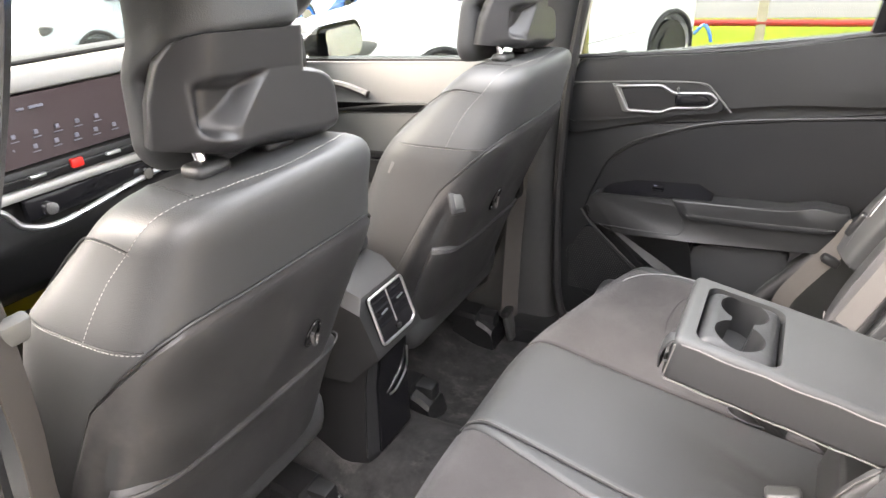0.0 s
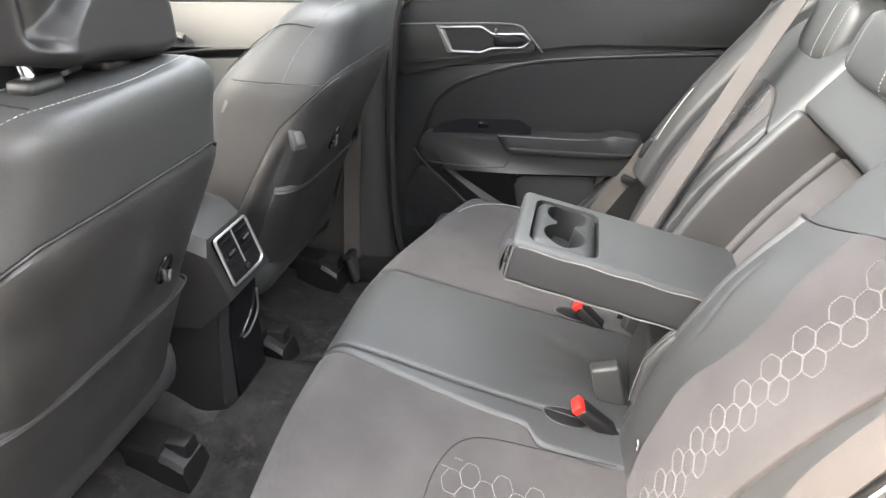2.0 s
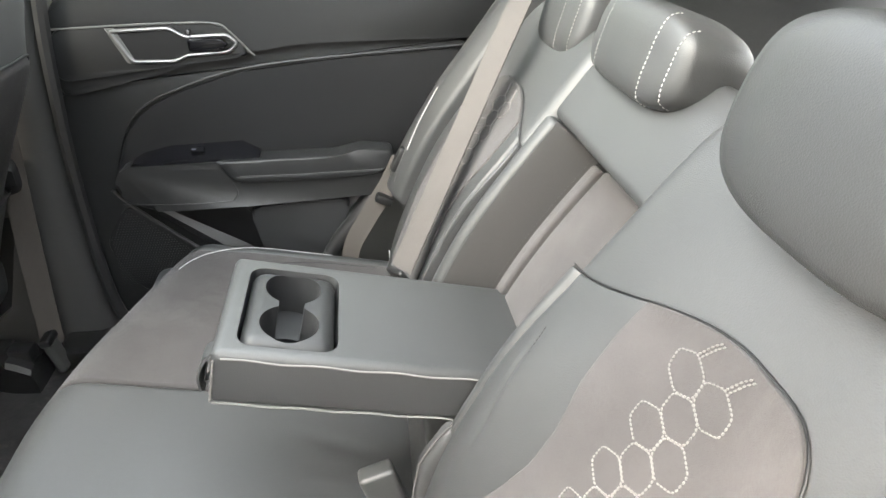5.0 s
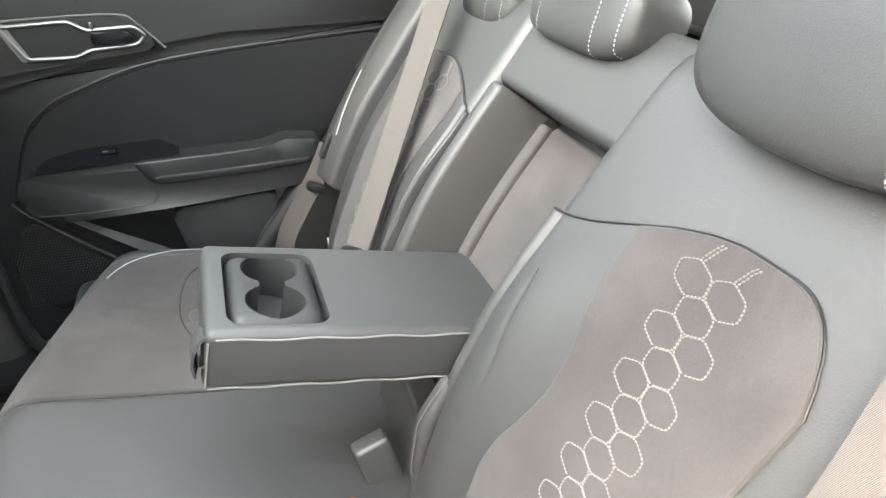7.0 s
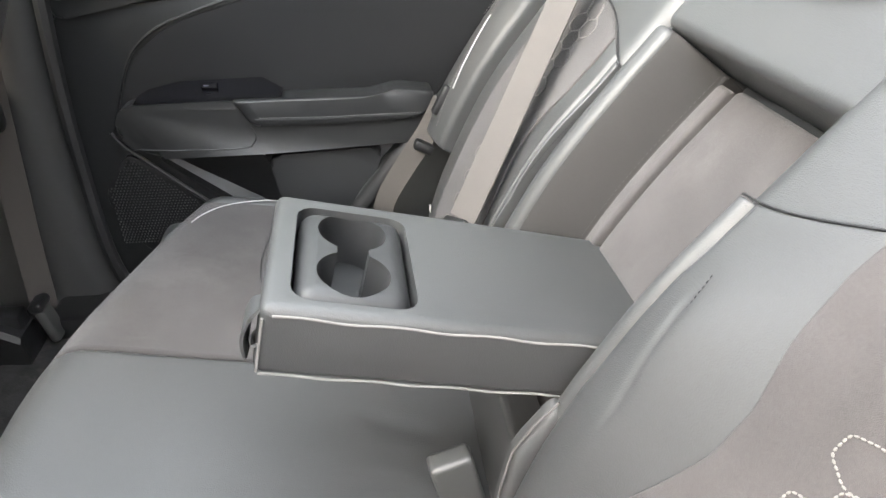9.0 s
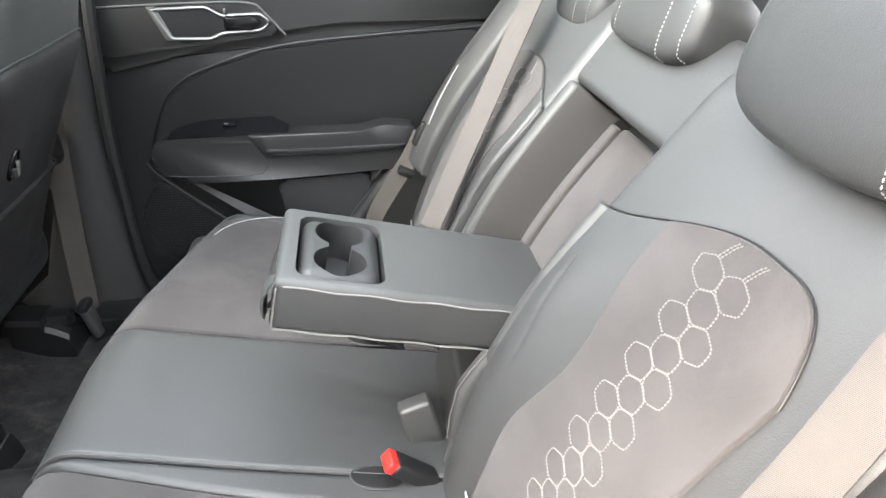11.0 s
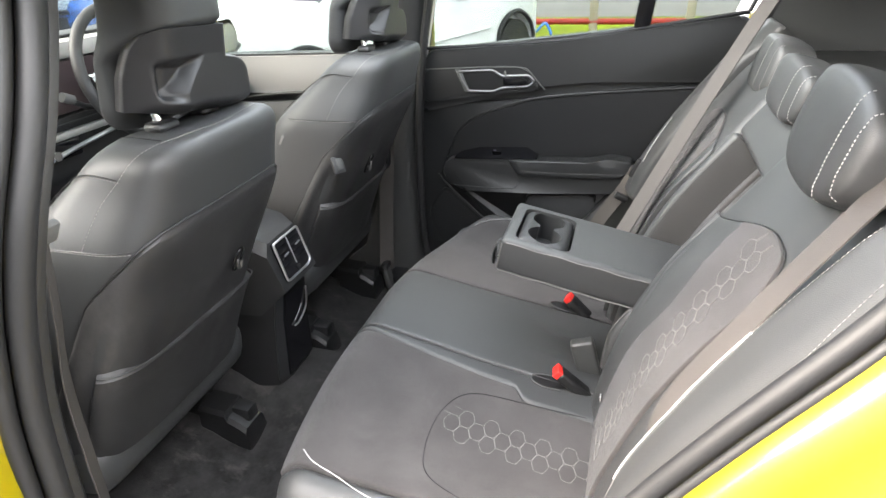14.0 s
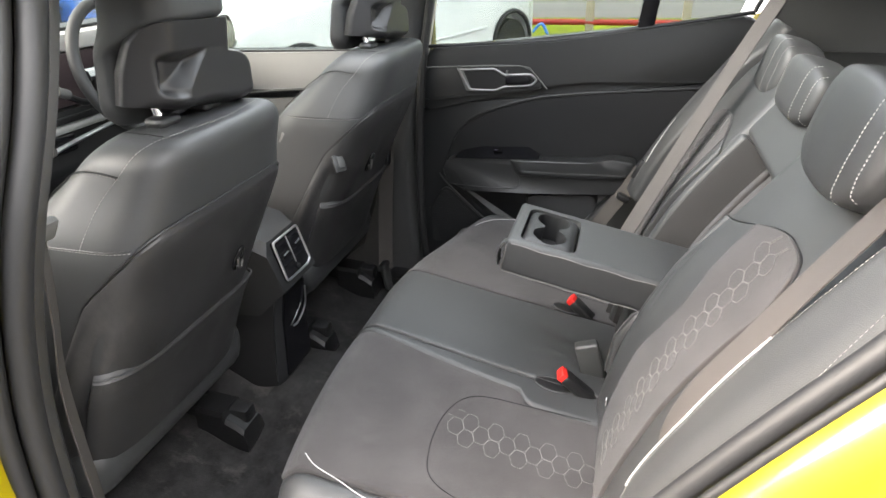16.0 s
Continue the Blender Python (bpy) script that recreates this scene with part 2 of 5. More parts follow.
def ribbon(pts, width, normals, thick=0.0016):
    """A flat band along the points; normals: its face's direction at each point or one for all."""
    pts = [Vector(p) for p in pts]
    rings = []
    for i, p in enumerate(pts):
        t = (pts[min(i + 1, len(pts) - 1)] - pts[max(i - 1, 0)]).normalized()
        nrm = Vector(normals[i] if isinstance(normals, list) else normals)
        side = t.cross(nrm).normalized()
        nn = side.cross(t).normalized()
        w, h = width / 2, thick / 2
        rings.append([p + side * a + nn * b for a, b in ((-w, -h), (-w, h), (0, h), (w, h), (w, -h), (0, -h))])
    return loft(rings)


def resample(pts, step):
    pts = [Vector(p) for p in pts]
    out, carry = [pts[0].copy()], 0.0
    for a, b in zip(pts, pts[1:]):
        d = (b - a).length
        if d < 1e-9:
            continue
        x = step - carry
        while x <= d:
            out.append(a + (b - a) * (x / d))
            x += step
        carry = (carry + d) % step
    return out


def dashes(lines, length=0.0045, gap=0.0022, r=0.0007):
    """Sewn stitches along lines, each a small rounded bar."""
    verts, faces = [], []
    for line in lines:
        line = [Vector(p) for p in line]
        pts = resample(line, (length + gap) / 3)
        for i in range(0, len(pts) - 2, 3):
            a = pts[i]
            b = a + (pts[min(i + 3, len(pts) - 1)] - a) * (length / (length + gap))
            t = (b - a)
            if t.length < 1e-6:
                continue
            t.normalize()
            s = t.cross(Vector((0.3, 0.5, 0.81))).normalized()
            u = s.cross(t)
            base = len(verts)
            for q, f in ((a, 0.5), (a + (b - a) * 0.3, 1.0), (a + (b - a) * 0.7, 1.0), (b, 0.5)):
                for k in range(5):
                    an = 2 * math.pi * k / 5
                    verts.append(q + (s * math.cos(an) + u * math.sin(an)) * r * f)
            for k in range(3):
                for j in range(5):
                    faces.append((base + 5 * k + j, base + 5 * k + (j + 1) % 5, base + 5 * k + 5 + (j + 1) % 5, base + 5 * k + 5 + j))
            faces.append(tuple(base + j for j in range(5)))
            faces.append(tuple(base + 15 + j for j in range(5)))
    me = bpy.data.meshes.new("tmp")
    me.from_pydata(verts, [], faces)
    bm = bmesh.new()
    bm.from_mesh(me)
    bpy.data.meshes.remove(me)
    return bm


def steps(a, b, r, n):
    """Places from a to b, crowded within r of both ends."""
    edge = [0, 0.05, 0.16, 0.32, 0.55, 0.78, 1.0]
    r = min(r, 0.45 * (b - a))
    mid = [a + r + (b - a - 2 * r) * k / n for k in range(1, n)]
    return [a + r * e for e in edge] + mid + [b - r * e for e in reversed(edge)]


def pad(f, n_at, v0, v1, left, right, nu=14, nv=20, r=0.01, thick=0.03, soft=1.0):
    """An upholstered panel over the face f(u, v), whose outside direction is n_at(u, v): rounded off by r at its four edges."""
    bm = bmesh.new()
    top, low = [], []
    for v in steps(v0, v1, r, nv):
        a, b = left(v), right(v)
        rt, rl = [], []
        for u in steps(a, b, r, nu):
            p, n = f(u, v), n_at(u, v)
            du, dv = min(u - a, b - u), min(v - v0, v1 - v)
            eu, ev = max(0.0, r - du), max(0.0, r - dv)
            e = min(r, math.hypot(eu, ev))
            drop = (r - math.sqrt(max(r * r - e * e, 0))) * soft
            rt.append(bm.verts.new(p - n * drop))
            rl.append(bm.verts.new(p - n * max(thick, r * soft + 0.001)))
        top.append(rt)
        low.append(rl)
    nr, nc = len(top), len(top[0])
    for i in range(nr - 1):
        for j in range(nc - 1):
            bm.faces.new((top[i][j], top[i][j + 1], top[i + 1][j + 1], top[i + 1][j]))
            bm.faces.new((low[i][j], low[i + 1][j], low[i + 1][j + 1], low[i][j + 1]))
    for j in range(nc - 1):
        bm.faces.new((top[0][j], low[0][j], low[0][j + 1], top[0][j + 1]))
        bm.faces.new((top[-1][j], top[-1][j + 1], low[-1][j + 1], low[-1][j]))
    for i in range(nr - 1):
        bm.faces.new((top[i][0], top[i + 1][0], low[i + 1][0], low[i][0]))
        bm.faces.new((top[i][-1], low[i][-1], low[i + 1][-1], top[i + 1][-1]))
    return bm


def prism(outline, x0, x1, r=0.0, seg=2):
    """An outline in y and z, drawn out from x0 to x1."""
    bm = bmesh.new()
    a = [bm.verts.new((x0, y, z)) for y, z in outline]
    b = [bm.verts.new((x1, y, z)) for y, z in outline]
    n = len(a)
    fa, fb = bm.faces.new(a), bm.faces.new(b[::-1])
    for i in range(n):
        bm.faces.new((a[i], b[i], b[(i + 1) % n], a[(i + 1) % n]))
    if r > 0:
        edges = [e for e in bm.edges if e in set(fa.edges) | set(fb.edges)]
        bmesh.ops.bevel(bm, geom=edges, offset=r, segments=seg, profile=0.5, affect="EDGES")
    return bm


def smoothstep(a, b, x):
    t = min(1.0, max(0.0, (x - a) / (b - a)))
    return t * t * (3 - 2 * t)


def bell(c, w, x):
    return math.exp(-((x - c) / w) ** 2)


def carve(bm, cutter):
    """The first shape less the second."""
    obs = []
    for b in (bm, cutter):
        bmesh.ops.recalc_face_normals(b, faces=b.faces)
        me = bpy.data.meshes.new("carve")
        b.to_mesh(me)
        b.free()
        obs.append(new("carve", me))
    mod = obs[0].modifiers.new("cut", "BOOLEAN")
    mod.operation, mod.object, mod.solver = "DIFFERENCE", obs[1], "EXACT"
    me = bpy.data.meshes.new_from_object(obs[0].evaluated_get(bpy.context.evaluated_depsgraph_get()))
    out = bmesh.new()
    out.from_mesh(me)
    for o in obs:
        d = o.data
        bpy.data.objects.remove(o)
        bpy.data.meshes.remove(d)
    bpy.data.meshes.remove(me)
    return out


def cylinder(r0, r1, h, n=24, m=None):
    bm = bmesh.new()
    bmesh.ops.create_cone(bm, cap_ends=True, segments=n, radius1=r0, radius2=r1, depth=h)
    if m is not None:
        bmesh.ops.transform(bm, matrix=m, verts=bm.verts)
    return bm


def rounded_outline(pts, r, n=4):
    """A closed outline in two coordinates with its corners rounded."""
    out = []
    m = len(pts)
    for i in range(m):
        p, a, b = Vector(pts[i]), Vector(pts[i - 1]), Vector(pts[(i + 1) % m])
        rr = min(r, 0.45 * (a - p).length, 0.45 * (b - p).length)
        q0, q1 = p + (a - p).normalized() * rr, p + (b - p).normalized() * rr
        for k in range(n + 1):
            t = k / n
            out.append(tuple(q0 * (1 - t) ** 2 + p * 2 * t * (1 - t) + q1 * t * t))
    return out


# ---- outside ----
GROUND_Z = -0.42
gnd = bmesh.new()
bmesh.ops.create_grid(gnd, x_segments=8, y_segments=8, size=400)
bmesh.ops.translate(gnd, vec=(0, 0, GROUND_Z), verts=gnd.verts)
structure("ground", gnd, ASPHALT, "grey asphalt of the parking ground", "ground")
structure("lawn", box(8.0, 13.0, -60, 9.0, GROUND_Z - 0.2, GROUND_Z + 0.02, 0.01), GRASS, "bright green mown lawn beside the parking", "lawn")
structure("path", box(13.0, 17.0, -60, 60, GROUND_Z - 0.2, GROUND_Z + 0.03, 0.01), CONCRETE, "pale grey concrete path across the lawn", "path")
structure("far_lawn", box(17.0, 60, -60, 60, GROUND_Z - 0.2, GROUND_Z + 0.02, 0.01), GRASS, "bright green lawn beyond the path", "lawn")

fence = thing("rail_fence", (9, 0, GROUND_Z), "red steel rail fence on cream posts along the lawn", "fence")
part("rail", tube([(9, -14, -0.06), (9, 1.6, -0.03)], 0.045, 10), RAIL_RED, fence, "red painted rail")
for yy in (0.62, -0.75, -2.1, -3.5, -5.0, -7.0):
    part("post", box(8.96, 9.06, yy - 0.06, yy + 0.06, GROUND_Z, 1.7, 0.01), POST_PAINT, fence)
white_post = thing("sign_post", (8.6, 1.5, GROUND_Z), "slim white painted post at the end of the fence", "post")
part("post", tube([(8.6, 1.47, GROUND_Z), (8.6, 1.47, 2.2)], 0.05, 10), WHITE_PAINT, white_post)
part("strap", tube(spline([(8.55, 1.40, -0.12), (8.5, 1.28, 0.0), (8.5, 1.2, -0.1), (8.5, 1.17, -0.22)], 6), 0.022, 8), BLUE_PAINT, white_post, "blue strap tied round the post")


def stall(x, y, w):
    b = thing("picnic_stall", (x, y, GROUND_Z), "white stall with a red counter on the far lawn", "stall", "stalls on the far lawn")
    part("body", box(x - 0.6, x + 0.6, y - w / 2, y + w / 2, GROUND_Z, 0.35, 0.03), WALL_PALE, b)
    part("roof", box(x - 0.8, x + 0.8, y - w / 2 - 0.2, y + w / 2 + 0.2, 1.6, 1.75, 0.03), WALL_PALE, b)
    for k in range(int(w / 0.5)):
        yy = y - w / 2 + 0.25 + k * 0.5
        part("counter", box(x - 0.8, x - 0.62, yy - 0.2, yy + 0.2, 0.35, 0.55, 0.02), RAIL_RED, b, "red counter board")
    for sx in (-0.7, 0.7):
        for sy in (-w / 2, w / 2):
            part("post", tube([(x + sx, y + sy, GROUND_Z), (x + sx, y + sy, 1.62)], 0.04, 8), WHITE_PAINT, b)


stall(22, -0.6, 3.0)
stall(22, -5.5, 3.5)
stall(24, 4.5, 3.0)
hall = thing("long_hall", (34, 0, GROUND_Z), "long low white hall behind the lawns", "building")
part("wall", box(34, 44, -40, 30, GROUND_Z, 4.2, 0.05), WALL_PALE, hall)
part("roof", box(33.4, 44.6, -40.6, 30.6, 4.2, 4.6, 0.05), CONCRETE, hall)
for k in range(14):
    part("window", box(33.94, 34.02, -36 + k * 4.6, -34 + k * 4.6, 1.0, 2.4, 0.02), TINT, hall)
office = thing("office_building", (0, 34, GROUND_Z), "pale grey office block with window bands", "building")
part("wall", box(-6, 34, 32, 44, GROUND_Z, 6.5, 0.05), WALL_PALE, office)
for k in range(10):
    part("window", box(-4 + k * 3.7, -1.6 + k * 3.7, 31.95, 32.05, 1.0, 2.6, 0.03), TINT, office)
    part("window", box(-4 + k * 3.7, -1.6 + k * 3.7, 31.95, 32.05, 3.9, 5.4, 0.03), TINT, office)


# Unseen; added to keep low sky light off the doorway side.
structure("sky_block_wall", box(-3.45, -3.25, -9, 9, GROUND_Z, 2.15, 0.02), CONCRETE, "unseen plain grey wall added to block low sky light", "wall")


def car_body(outline, half, tumble=0.14):
    """A car's body from its side outline (x along the car, z): narrower towards the roof."""
    rings = []
    for s, k in ((-1.0, 0.965), (-0.97, 0.99), (-0.9, 1.0), (0.9, 1.0), (0.97, 0.99), (1.0, 0.965)):
        rings.append([V(x * k, s * half * (1 - tumble * max(0, z - 0.9) / 0.6), 0.35 + (z - 0.35) * k) for x, z in outline])
    return loft(rings)


def parked_car(at, turn, paint, label, length=4.3, tall=1.6, half=0.9, tail=0.78):
    c = thing("parked_car", at, label, "car", "cars parked around")
    m = Matrix.Translation(at) @ Matrix.Rotation(turn, 4, "Z")
    L = length / 2
    o = [(-L, 0.35), (-L, 0.75), (-L + 0.06, 1.0), (-L + 0.35, 1.18), (-L + 0.55, tall - 0.1), (-L + 1.0, tall), (0.1, tall), (0.5, tall - 0.06),
         (1.15, 1.08), (L - 0.25, 0.92), (L - 0.05, 0.75), (L, 0.5), (L, 0.35)]
    o = rounded_outline(o, 0.12, 3)

    def add(name, bm, mat, lab="", parent=None):
        bmesh.ops.transform(bm, matrix=m, verts=bm.verts)
        return part(name, bm, mat, parent or c, lab, 50)

    body = car_body(o, half)
    for wx in (-L + tail, L - 0.85):
        for s in (-1, 1):
            body = carve(body, cylinder(0.37, 0.37, 0.3, 28, Matrix.Translation((wx, s * half, 0.36)) @ Matrix.Rotation(radians(90), 4, "X")))
    add("body", body, paint)
    for s in (-1, 1):
        y = s * (half - 0.06)
        a = s * 0.015
        side = [(-L + 0.75, 1.14), (-L + 0.85, tall - 0.14), (0.05, tall - 0.1), (0.45, tall - 0.15), (0.98, 1.12)]
        w = loft([[V(x, s * (half * (1 - 0.14 * max(0, z - 0.9) / 0.6)) + d, z) for x, z in side] for d in (-a, a)])
        add("side_window", w, TINT)
        add("door_handle", rbox((0.2, 0.04, 0.03), 0.012, 2, Matrix.Translation((-L + 1.5, s * (half + 0.01), 0.98))), paint)
        for wx in (-L + tail, L - 0.85):
            arch = [V(wx + 0.395 * math.cos(math.pi * k / 20), s * (half + 0.004), 0.36 + 0.395 * math.sin(math.pi * k / 20)) for k in range(-1, 22)]
            add("arch_trim", tube(arch, 0.028, 8), RUBBER, "black wheel arch cladding")
        add("mirror", rbox((0.12, 0.22, 0.14), 0.04, 3, Matrix.Translation((0.75, s * (half + 0.12), 1.12))), paint)
        add("sill_trim", box(-L + 1.25, L - 1.3, min(y, y + s * 0.09), max(y, y + s * 0.09), 0.33, 0.44, 0.02), PLASTIC_DARK)
        add("headlight", rbox((0.5, 0.1, 0.12), 0.04, 3, Matrix.Translation((L - 0.33, s * (half - 0.06), 0.82)) @ Matrix.Rotation(radians(-10), 4, "Y")), TRIM_GREY)
        for wx in (-L + tail, L - 0.85):
            tyre = add("wheel", cylinder(0.33, 0.33, 0.2, 32, Matrix.Translation((wx, s * (half - 0.11), 0.33)) @ Matrix.Rotation(radians(90), 4, "X")), RUBBER)
            add("rim", cylinder(0.21, 0.18, 0.02, 28, Matrix.Translation((wx, s * (half - 0.005), 0.33)) @ Matrix.Rotation(radians(90), 4, "X")), PLASTIC, "", tyre)
        add("side_crease", tube([(-L + 1.0, s * (half + 0.002), 0.62), (0.3, s * (half + 0.006), 0.56), (1.25, s * (half + 0.002), 0.50)], 0.018, 8), paint, "pressed crease along the doors")
    add("windscreen", loft([[V(x + d, y, z) for x, y, z in ((0.52, -half * 0.82, tall - 0.1), (0.52, half * 0.82, tall - 0.1), (1.12, half * 0.9, 1.1), (1.12, -half * 0.9, 1.1))] for d in (0.0, 0.02)]), TINT)
    return c


parked_car((5.585, 2.99, GROUND_Z), radians(156), WHITE_PAINT, "white car parked askew beside the lawn", 4.6, 1.68, 0.9, 0.46)
parked_car((5.9, 9.6, GROUND_Z), radians(188), SILVER_PAINT, "pale blue-grey car parked ahead")
parked_car((9.6, 9.4, GROUND_Z), radians(200), BLUE_PAINT, "bright blue car parked ahead")

# ---- the car's shell ----
floor = bmesh.new()
bmesh.ops.create_grid(floor, x_segments=60, y_segments=90, size=1)
for v in floor.verts:
    x, y = v.co.x * 0.86, 0.35 + v.co.y * 1.75
    tunnel = 0.09 * math.exp(-(x / 0.15) ** 4)
    toe = 0.06 * smoothstep(0.78, 0.98, y)
    v.co = (x, y, tunnel + toe + 0.004 * noise.noise(Vector((x * 14, y * 14, 0))))
bmesh.ops.solidify(floor, geom=floor.faces[:], thickness=0.04)
structure("floor", floor, CARPET, "black carpet of the car's floor over a low tunnel", "floor")
def roof_z(x, y):
    return 1.19 + 0.05 * (1 - (x / 0.7) ** 2) - 0.04 * ((y - 0.2) / 1.2) ** 2


# The roof is unseen; its glass panel is added to let skylight in.
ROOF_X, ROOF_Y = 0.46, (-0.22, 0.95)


def roof_ring(lift, x, y0, y1, r, thick):
    """The unseen roof's skin round the added glass panel, in four lengths."""
    up = lambda a, b: V(0, 0, 1)
    face = lambda a, b: V(a, b, roof_z(a, b) + lift)
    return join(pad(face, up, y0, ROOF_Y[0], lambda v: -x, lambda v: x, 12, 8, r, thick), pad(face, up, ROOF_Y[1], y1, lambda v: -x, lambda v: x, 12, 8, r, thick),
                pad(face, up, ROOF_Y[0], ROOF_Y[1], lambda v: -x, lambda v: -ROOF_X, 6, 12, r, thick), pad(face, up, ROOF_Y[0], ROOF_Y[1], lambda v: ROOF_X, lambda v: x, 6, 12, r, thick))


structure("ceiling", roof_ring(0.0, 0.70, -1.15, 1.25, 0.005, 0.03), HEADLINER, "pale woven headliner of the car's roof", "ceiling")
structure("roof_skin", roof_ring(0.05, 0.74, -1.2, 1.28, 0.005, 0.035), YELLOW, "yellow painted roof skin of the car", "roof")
structure("added_roof_panel", pad(lambda x, y: V(x, y, roof_z(x, y) + 0.045), lambda x, y: V(0, 0, 1), ROOF_Y[0] - 0.02, ROOF_Y[1] + 0.02, lambda v: -ROOF_X - 0.02, lambda v: ROOF_X + 0.02, 10, 12, 0.002, 0.005), ROOF_GLASS, "added glass panel in the unseen roof, to let in skylight", "window")


def side_rail(s):
    pts = spline([(0.70 * s, 1.2, 1.17), (0.71 * s, 0.5, 1.22), (0.71 * s, -0.4, 1.2), (0.70 * s, -1.1, 1.12)], 8)
    return tube(pts, 0.045, 10)


structure("roof_rail_trim", join(side_rail(-1), side_rail(1)), PLASTIC_SOFT, "dark roof rail trim over the doors", "trim")
# tail of the cabin
structure("tailgate_trim", box(-0.72, 0.72, -1.25, -1.18, 0.2, 0.78, 0.02), PLASTIC_DARK, "dark plastic tailgate trim", "trim")
structure("tail_pillar_trim", join(box(-0.74, -0.60, -1.22, -1.0, 0.7, 1.2, 0.03), box(0.60, 0.74, -1.22, -1.0, 0.7, 1.2, 0.03)), PLASTIC_SOFT, "dark tail pillar trims", "trim")
structure("cargo_floor", box(-0.7, 0.7, -1.2, -0.36, 0.30, 0.34, 0.01), CARPET, "black carpeted cargo floor", "floor")
structure("cargo_cover", box(-0.62, 0.62, -1.15, -0.47, 0.835, 0.85, 0.006), PLASTIC, "dark roller cover over the cargo space", "cover")


def quarter_trim(s):
    """The trim beside and behind the rear seat: from the wheel arch up to the window."""
    bm = bmesh.new()
    out = [(0.14, 0.16), (0.09, 0.28), (0.0, 0.41), (-0.08, 0.52), (-0.16, 0.63), (-0.235, 0.74), (-0.30, 0.87), (-0.37, 0.985), (-0.43, 1.10), (-0.46, 1.2), (-1.2, 1.15), (-1.2, 0.2), (-0.3, 0.2)]
    if s > 0:
        out = [(y - 0.036 * smoothstep(0.2, 0.5, z) * smoothstep(1.15, 0.9, z) if y > -0.5 else y, z) for y, z in out]
    o = rounded_outline(out, 0.04, 3)
    return prism(o, (0.70 if s < 0 else 0.69) * s, 0.78 * s, 0.015, 3)


structure("quarter_trim", quarter_trim(1), QUARTER, "dark grey trim panel behind the far rear door", "trim")
structure("quarter_trim", quarter_trim(-1), QUARTER, "dark grey trim panel behind the open doorway", "trim")

# far side: pillar between the doors, sill
bp = []
for z, ya, yb in ((0.02, 0.62, 0.98), (0.12, 0.635, 0.86), (0.3, 0.645, 0.80), (0.5, 0.64, 0.76), (0.7, 0.62, 0.735), (0.85, 0.60, 0.71), (1.05, 0.565, 0.67), (1.2, 0.53, 0.64)):
    bp.append([V(x, y, z) for x, y in ((0.80, ya), (0.735, ya), (0.70, ya + 0.015), (0.685, ya + 0.04), (0.685, yb - 0.03), (0.70, yb), (0.80, yb))])
structure("pillar_trim", loft(bp), PILLAR, "dark grey trim of the pillar between the far doors", "trim")
structure("door_seal", tube(spline([(0.70, 0.05, 0.05), (0.70, 0.35, 0.02), (0.70, 0.56, 0.04), (0.70, 0.62, 0.12), (0.70, 0.63, 0.4), (0.70, 0.618, 0.65), (0.70, 0.595, 0.85), (0.70, 0.53, 1.18)], 8), 0.014, 8, False, (1, 0, 0)), RUBBER, "black rubber seal of the far doorway", "seal")
structure("door_seal", tube(spline([(0.69, 0.085, 0.24), (0.69, -0.006, 0.36), (0.69, -0.085, 0.46), (0.69, -0.158, 0.56), (0.695, -0.252, 0.70), (0.70, -0.328, 0.84), (0.705, -0.378, 0.93), (0.71, -0.43, 1.05), (0.71, -0.46, 1.18)], 8), 0.020, 10, False, (1, 0, 0)), RUBBER, "black rubber seal beside the rear seat", "seal")
structure("far_body_side", join(box(0.80, 0.92, -1.3, 1.7, -0.2, 0.70, 0.03), box(0.79, 0.85, 0.60, 0.645, 0.70, 1.2, 0.012), box(0.79, 0.84, -1.2, -0.34, 0.68, 0.93, 0.02)), YELLOW, "yellow painted far side of the car", "car body")
structure("sill_trim", join(box(0.60, 0.78, -0.1, 0.75, -0.02, 0.05, 0.015), box(-0.80, -0.62, -0.05, 0.85, -0.02, 0.05, 0.015)), PLASTIC_DARK, "dark plastic sill trims along the doorways", "trim")
structure("window_divider", prism([(-0.028, 0.84), (-0.075, 0.84), (-0.12, 1.2), (-0.075, 1.2)], 0.735, 0.775, 0.006), GLOSS, "black divider bar in the far rear window", "trim")
for nm, o in (("window_1", [(0.60, 0.80), (-0.30, 0.92), (-0.40, 1.2), (0.52, 1.2)]), ("window_2", [(1.6, 0.78), (0.65, 0.82), (0.58, 1.2), (1.1, 1.2)])):
    g = structure(nm, prism(o, 0.752, 0.757), GLASS, "clear side window of the car", "window")
    g.visible_shadow = False

structure("window_3", prism([(1.6, 0.78), (0.70, 0.82), (0.66, 1.2), (1.1, 1.2)], -0.757, -0.752), ROOF_GLASS, "clear side window of the passenger's front door", "window")

# near doorway: pillar with its rubber seals, and the curved rear edge
edge_b = [(-0.63, 0.60, 1.20), (-0.655, 0.60, 1.09), (-0.70, 0.60, 0.97), (-0.745, 0.615, 0.85), (-0.762, 0.640, 0.75), (-0.765, 0.665, 0.66), (-0.765, 0.69, 0.55), (-0.765, 0.705, 0.40), (-0.765, 0.71, 0.25), (-0.765, 0.69, 0.1)]
eb = spline(edge_b, 6)


def swept(line, section, up):
    """A section of (across x, along the face) pairs drawn along the doorway's edge; up: towards the doorway's inside."""
    rings = []
    for i, p in enumerate(line):
        t = (line[min(i + 1, len(line) - 1)] - line[max(i - 1, 0)]).normalized()
        side = V(1, 0, 0).cross(t).normalized() * up
        rings.append([p + V(a, 0, 0) + side * b for a, b in section])
    return rings


